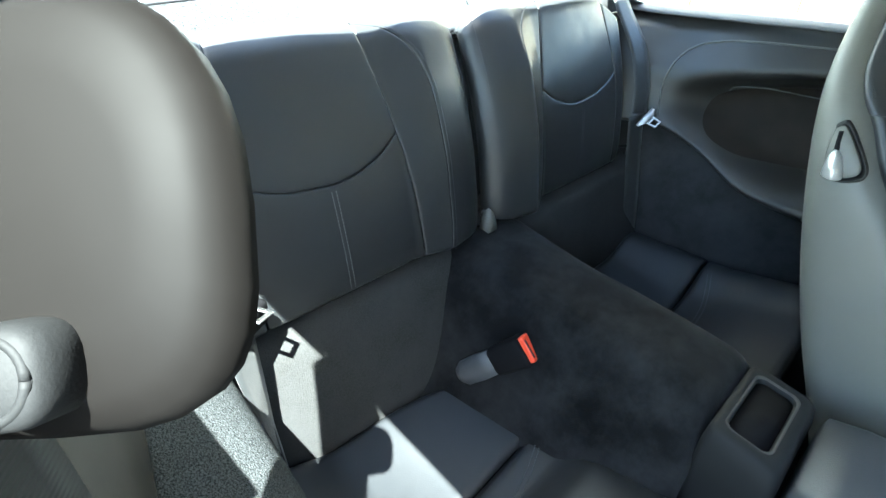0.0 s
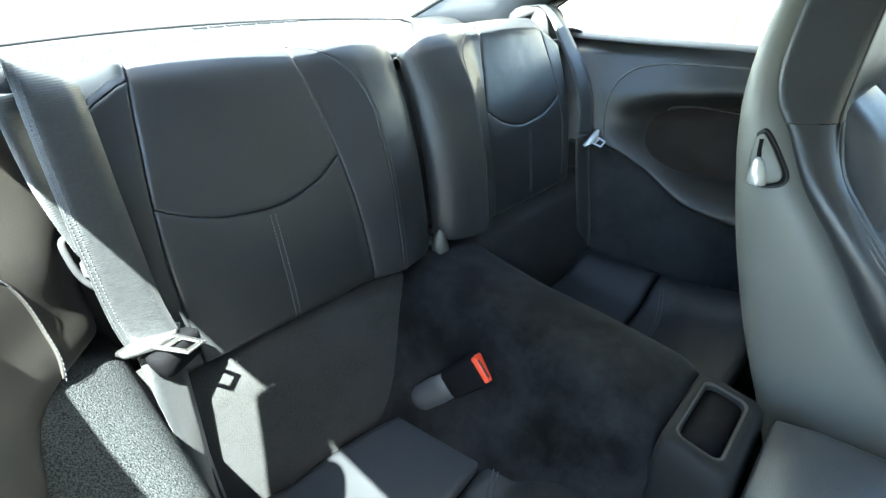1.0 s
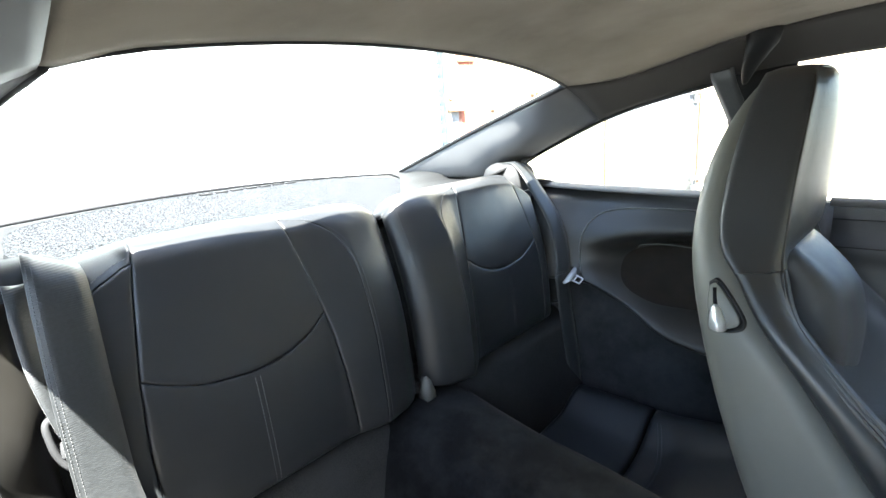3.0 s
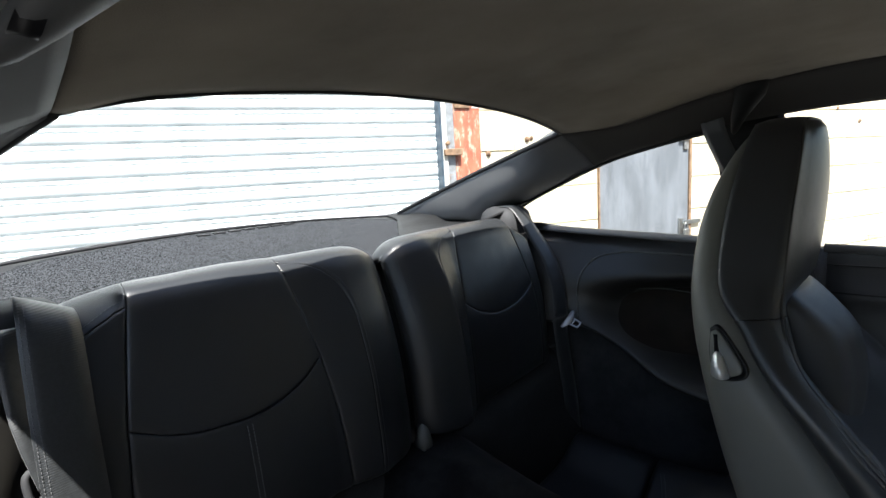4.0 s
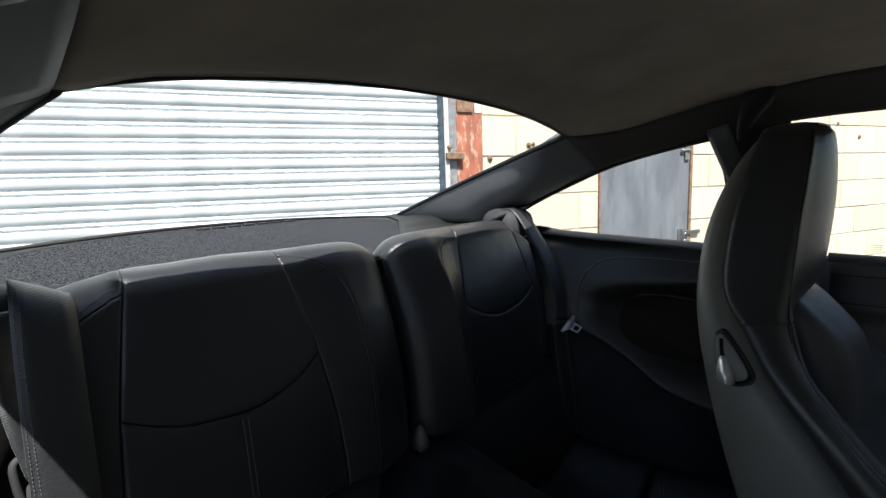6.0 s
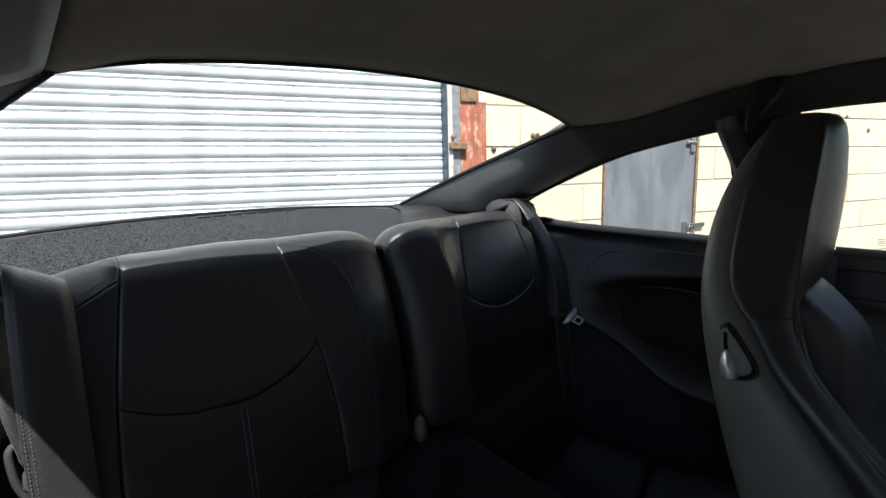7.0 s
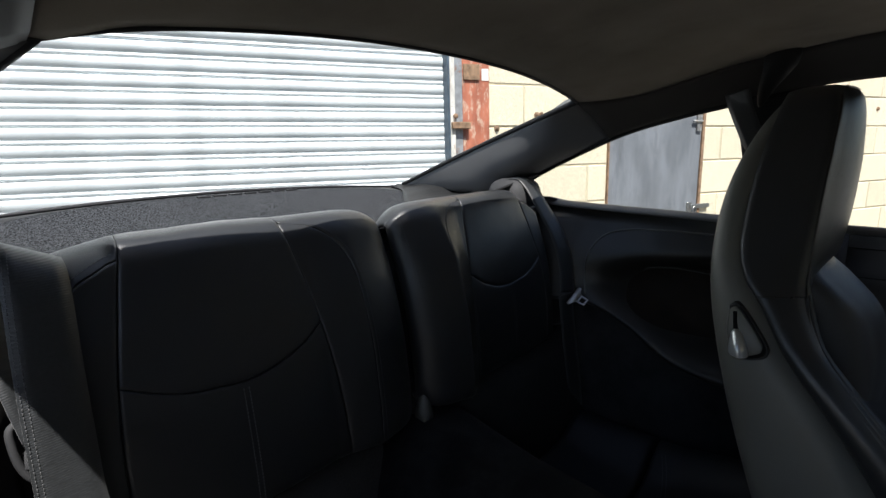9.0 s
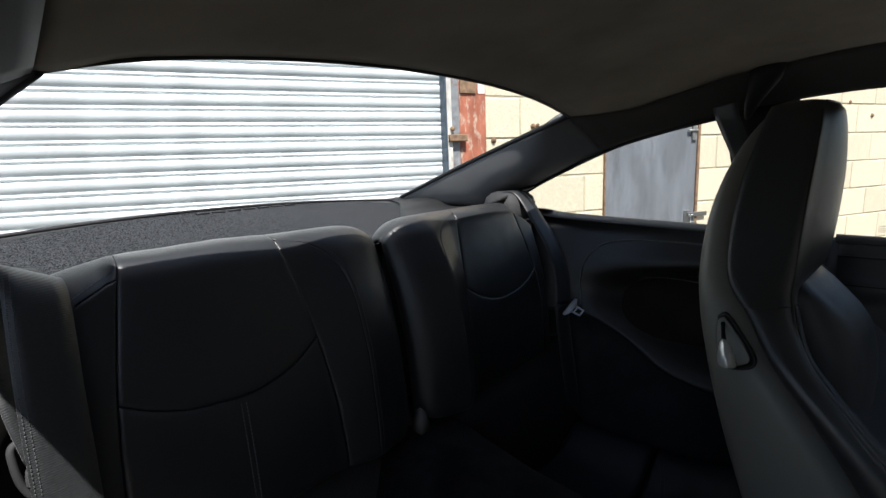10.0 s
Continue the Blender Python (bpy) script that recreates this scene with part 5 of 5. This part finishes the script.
# backrest release: recessed teardrop plate, slot and silver lever
def shell_side(y, z, out=0.0):
    return Vector((X_SHELL(z) - out, y, z))
plate_out = [(-0.462, 0.846), (-0.469, 0.851), (-0.477, 0.846), (-0.492, 0.828), (-0.507, 0.807), (-0.510, 0.796), (-0.505, 0.789), (-0.490, 0.784), (-0.476, 0.786), (-0.469, 0.794), (-0.463, 0.818)]
plate_out = [(p.x, p.y) for p in smooth_path([(y, z, 0) for y, z in plate_out + plate_out[:1]], 4)[:-1]]
cy, cz_ = -0.484, 0.812
def plate_ring(q, out):
    return [shell_side(cy + (y - cy) * q, cz_ + (z - cz_) * q, out) for y, z in plate_out]
release = loft("release_plate", [plate_ring(1.0, -0.004), plate_ring(1.0, 0.002), plate_ring(0.94, 0.004), plate_ring(0.88, 0.003), plate_ring(0.85, -0.001)], TRIM, seat, "dark grey release surround")
loft("release_face", [[p + Vector((0, 0.0035, 0.001)) for p in plate_ring(q, o)] for q, o in ((0.86, -0.003), (0.86, 0.0022), (0.80, 0.0034), (0.4, 0.0036))], SHELL, release, "grey release face")
tube("slot_channel", [shell_side(-0.4695, 0.839, 0.0008), shell_side(-0.4725, 0.82, 0.0010), shell_side(-0.475, 0.805, 0.0010)], 0.0038, TRAY, release, "black slot")
lv = []
for t, w, h in ((0, 0.003, 0.005), (0.15, 0.0065, 0.011), (0.5, 0.0095, 0.017), (0.95, 0.011, 0.021), (1.0, 0.010, 0.018)):
    c = shell_side(-0.473 - 0.006 * t, 0.818 - 0.030 * t, 0.001)
    lv.append([c + Vector((-h * max(0, math.sin(a)), w * math.cos(a) - 0.25 * w * max(0, math.sin(a)), 0.002 * math.sin(a))) for a in [radians(q) for q in (-10, 0, 40, 80, 88, 95, 110, 140, 165, 180, 190)]])
loft("release_lever", lv, SILVER, release, "satin silver release lever")

# ---- front belt guides on the middle pillars ----
def belt_guide(parent, c, out, up, k=1.0):
    c, out, up = Vector(c), Vector(out).normalized(), Vector(up).normalized()
    side = up.cross(out).normalized()
    rings = []
    for d, q in ((0.0, 0.90), (0.006, 1.0), (0.014, 1.0), (0.020, 0.93), (0.024, 0.80), (0.0255, 0.55)):
        ring = []
        for i in range(28):
            a = 6.28319 * i / 28
            sx, sz = math.cos(a), math.sin(a)
            w = (0.050 if sx > 0 else 0.088) * (1.0 - 0.08 * sz)
            px_, pz_ = (0.75, 0.8) if sz > 0 else (0.62, 0.62)
            ring.append(c + side * (w * q * k * math.copysign(abs(sx) ** px_, sx)) + up * (0.058 * q * k * math.copysign(abs(sz) ** pz_, sz)) + out * d * k)
        rings.append(ring)
    cover = loft("guide_cover", rings, BELT_COVER, parent, "smooth dark plastic guide cover")
    b = Vector((-0.5972, -0.4752, 0.9735))
    ear = []
    for d, q in ((-0.014, 1.0), (0.004, 1.0), (0.007, 0.95), (0.009, 0.80)):
        ear.append([b + out * d * k + side * (0.0105 * k * q * math.copysign(abs(math.cos(a)) ** 0.7, math.cos(a))) + up * (0.0118 * k * q * math.copysign(abs(math.sin(a)) ** 0.7, math.sin(a))) for a in [6.28319 * i / 24 for i in range(24)]])
    anchor = loft("anchor_cap", ear, CONSOLE, cover, "black plastic anchor cap")
    tube("anchor_rim", [b + out * 0.0085 * k + side * 0.0078 * k * math.cos(6.28319 * i / 16) + up * 0.0088 * k * math.sin(6.28319 * i / 16) for i in range(17)], 0.0012 * k, CONSOLE, anchor, n=2)

guide_r = thing("belt_guide", "dark plastic front belt guide on the middle pillar with hanging webbing", "belt guide", "belt guides", at=(-0.60, -0.42, 0.90))
belt_guide(guide_r, (-0.5804, -0.4488, 0.985), (-0.560, -0.639, 0.527), (0.331, 0.406, 0.850), 0.7)
ribbon("webbing", [(-0.624, -0.415, 0.945), (-0.626, -0.42, 0.90), (-0.628, -0.43, 0.78), (-0.630, -0.44, 0.5)], [(0.5, 0.8, 0)] * 4, 0.046, 0.002, WEBBING, guide_r)
for s in (-1, 1):
    hanger = thing("belt_hanger", "dark moulded belt hanger under the roof rail with grey webbing" if s > 0 else "dark moulded belt hanger under the roof rail", "belt hanger", "belt hangers", at=(s * 0.56, -0.40, 1.0))
    rings = []
    for (x, y, z), r, q in (((0.534, -0.402, 1.108), 0.004, 0.3), ((0.529, -0.404, 1.112), 0.009, 0.5), ((0.520, -0.408, 1.122), 0.015, 0.7), ((0.508, -0.414, 1.136), 0.022, 0.8), ((0.494, -0.424, 1.152), 0.031, 0.9), ((0.482, -0.436, 1.172), 0.042, 1.0), ((0.478, -0.44, 1.205), 0.05, 1.0)):
        ring = []
        for k in range(18):
            a = 6.28319 * k / 18
            # a thumb-like section with a hollow on its outer side
            f = 1.0 - 0.35 * max(0, math.cos(a)) ** 2
            m = 1.0 if s < 0 else 0.55
            ring.append(Vector((s * (x + (0 if s < 0 else 0.03) + m * r * 0.75 * f * math.cos(a)), y + m * r * 1.1 * f * math.sin(a), z + (0 if s < 0 else 0.012))))
        rings.append(ring)
    # right cover shares the right rail's lighter grey, brightness put into the colour
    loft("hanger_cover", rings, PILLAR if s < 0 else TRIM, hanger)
    if s < 0:
        loft("hook_slot", [[Vector((-(0.519 + q) + 0.004 * c, -0.416 + 0.006 * d, 1.116 + 0.6 * z)) for c, d in ((-1, -1), (1, -1), (1, 1), (-1, 1))] for q, z in ((0.004, 0.0), (0.0, 0.016), (-0.006, 0.030))], BLACK, hanger, "dark belt slot")
    if s > 0:
        ribbon("webbing", [(s * 0.535, -0.368, 1.150), (s * 0.541, -0.375, 1.120), (s * 0.565, -0.395, 1.06), (s * 0.600, -0.42, 0.98), (s * 0.618, -0.44, 0.80)], [(0.25 * s, 1, 0.2)] * 5, 0.046, 0.002, WEBBING, hanger)

# raised script on the shelf edge: plain bars
script = thing("shelf_script", "row of dark raised bars along the shelf's rear edge", "lettering", at=(0, 0.6, 0.95))
for k in range(7):
    x = -0.093 + 0.040 * k
    y = 0.606 + 0.012 * (1 - (x / 0.545) ** 2) + 0.05 * (x + 0.093)
    block("bar", (0.030, 0.015, 0.004), Vector((x, y, shelf_at((x + 0.60) / 1.20, (y - 0.10) / 0.59)[2] + 0.0062)), RUBBER, 0.0006, script)

# rusty fixings left in the wall
for u, z, r in ((1.041, 1.193, 0.016), (1.299, 1.267, 0.017), (1.329, 1.273, 0.012), (4.56, 1.34, 0.018), (4.247, 1.444, 0.014), (3.4, 1.02, 0.012), (4.1, 0.98, 0.014)):
    fixing = thing("wall_fixing", "small rusty fixing stub in the block wall", "fixing", "wall fixings", at=on_wall(u, z))
    rod("stub", on_wall(u, z, -0.01), on_wall(u, z, 0.006), r, RUST, fixing)
    rod("bolt", on_wall(u, z, 0.004), on_wall(u, z, 0.014), r * 0.5, RUST, fixing)

# ---- blocks of the yard wall ----
def lay_blocks():
    bw_, bh, j = 0.440, 0.215, 0.010
    shapes = {}
    for row in range(int(WALL_H / (bh + j)) + 1):
        z0 = 0.082 - (bh + j) + row * (bh + j)
        shift = 0 if row % 2 else -(bw_ + j) / 2
        for col in range(24):
            u0 = COL_R + 0.004 + shift + col * (bw_ + j)
            u1 = u0 + bw_
            spans = [(u0, u1)]
            cut = []
            for a, b in spans:
                a = max(a, COL_R + 0.003)
                b = min(b, 8.9)
                if z0 < 2.06:
                    if a < DOOR_R + 0.03 and b > DOOR_L:
                        if a < DOOR_L - 0.02:
                            cut.append((a, DOOR_L - 0.003))
                        if b > DOOR_R + 0.05:
                            cut.append((DOOR_R + 0.030, b))
                        continue
                if b - a > 0.03:
                    cut.append((a, b))
            for a, b in cut:
                key = round(b - a, 3)
                if key not in shapes:
                    bm = bmesh.new()
                    bmesh.ops.create_cube(bm, size=1.0, matrix=Matrix.Diagonal((b - a, 0.09, bh, 1)))
                    bmesh.ops.bevel(bm, geom=bm.edges[:], offset=0.004, segments=1, affect="EDGES")
                    bm.transform(WALL_TURN)
                    me = bpy.data.meshes.new("block")
                    bm.to_mesh(me)
                    bm.free()
                    me.materials.append(BLOCK)
                    shapes[key] = me
                ob = put("block", shapes[key])
                ob.location = on_wall((a + b) / 2, z0 + bh / 2, -0.045 + random.uniform(-0.0012, 0.002))
                ob.parent = wall_back
lay_blocks()
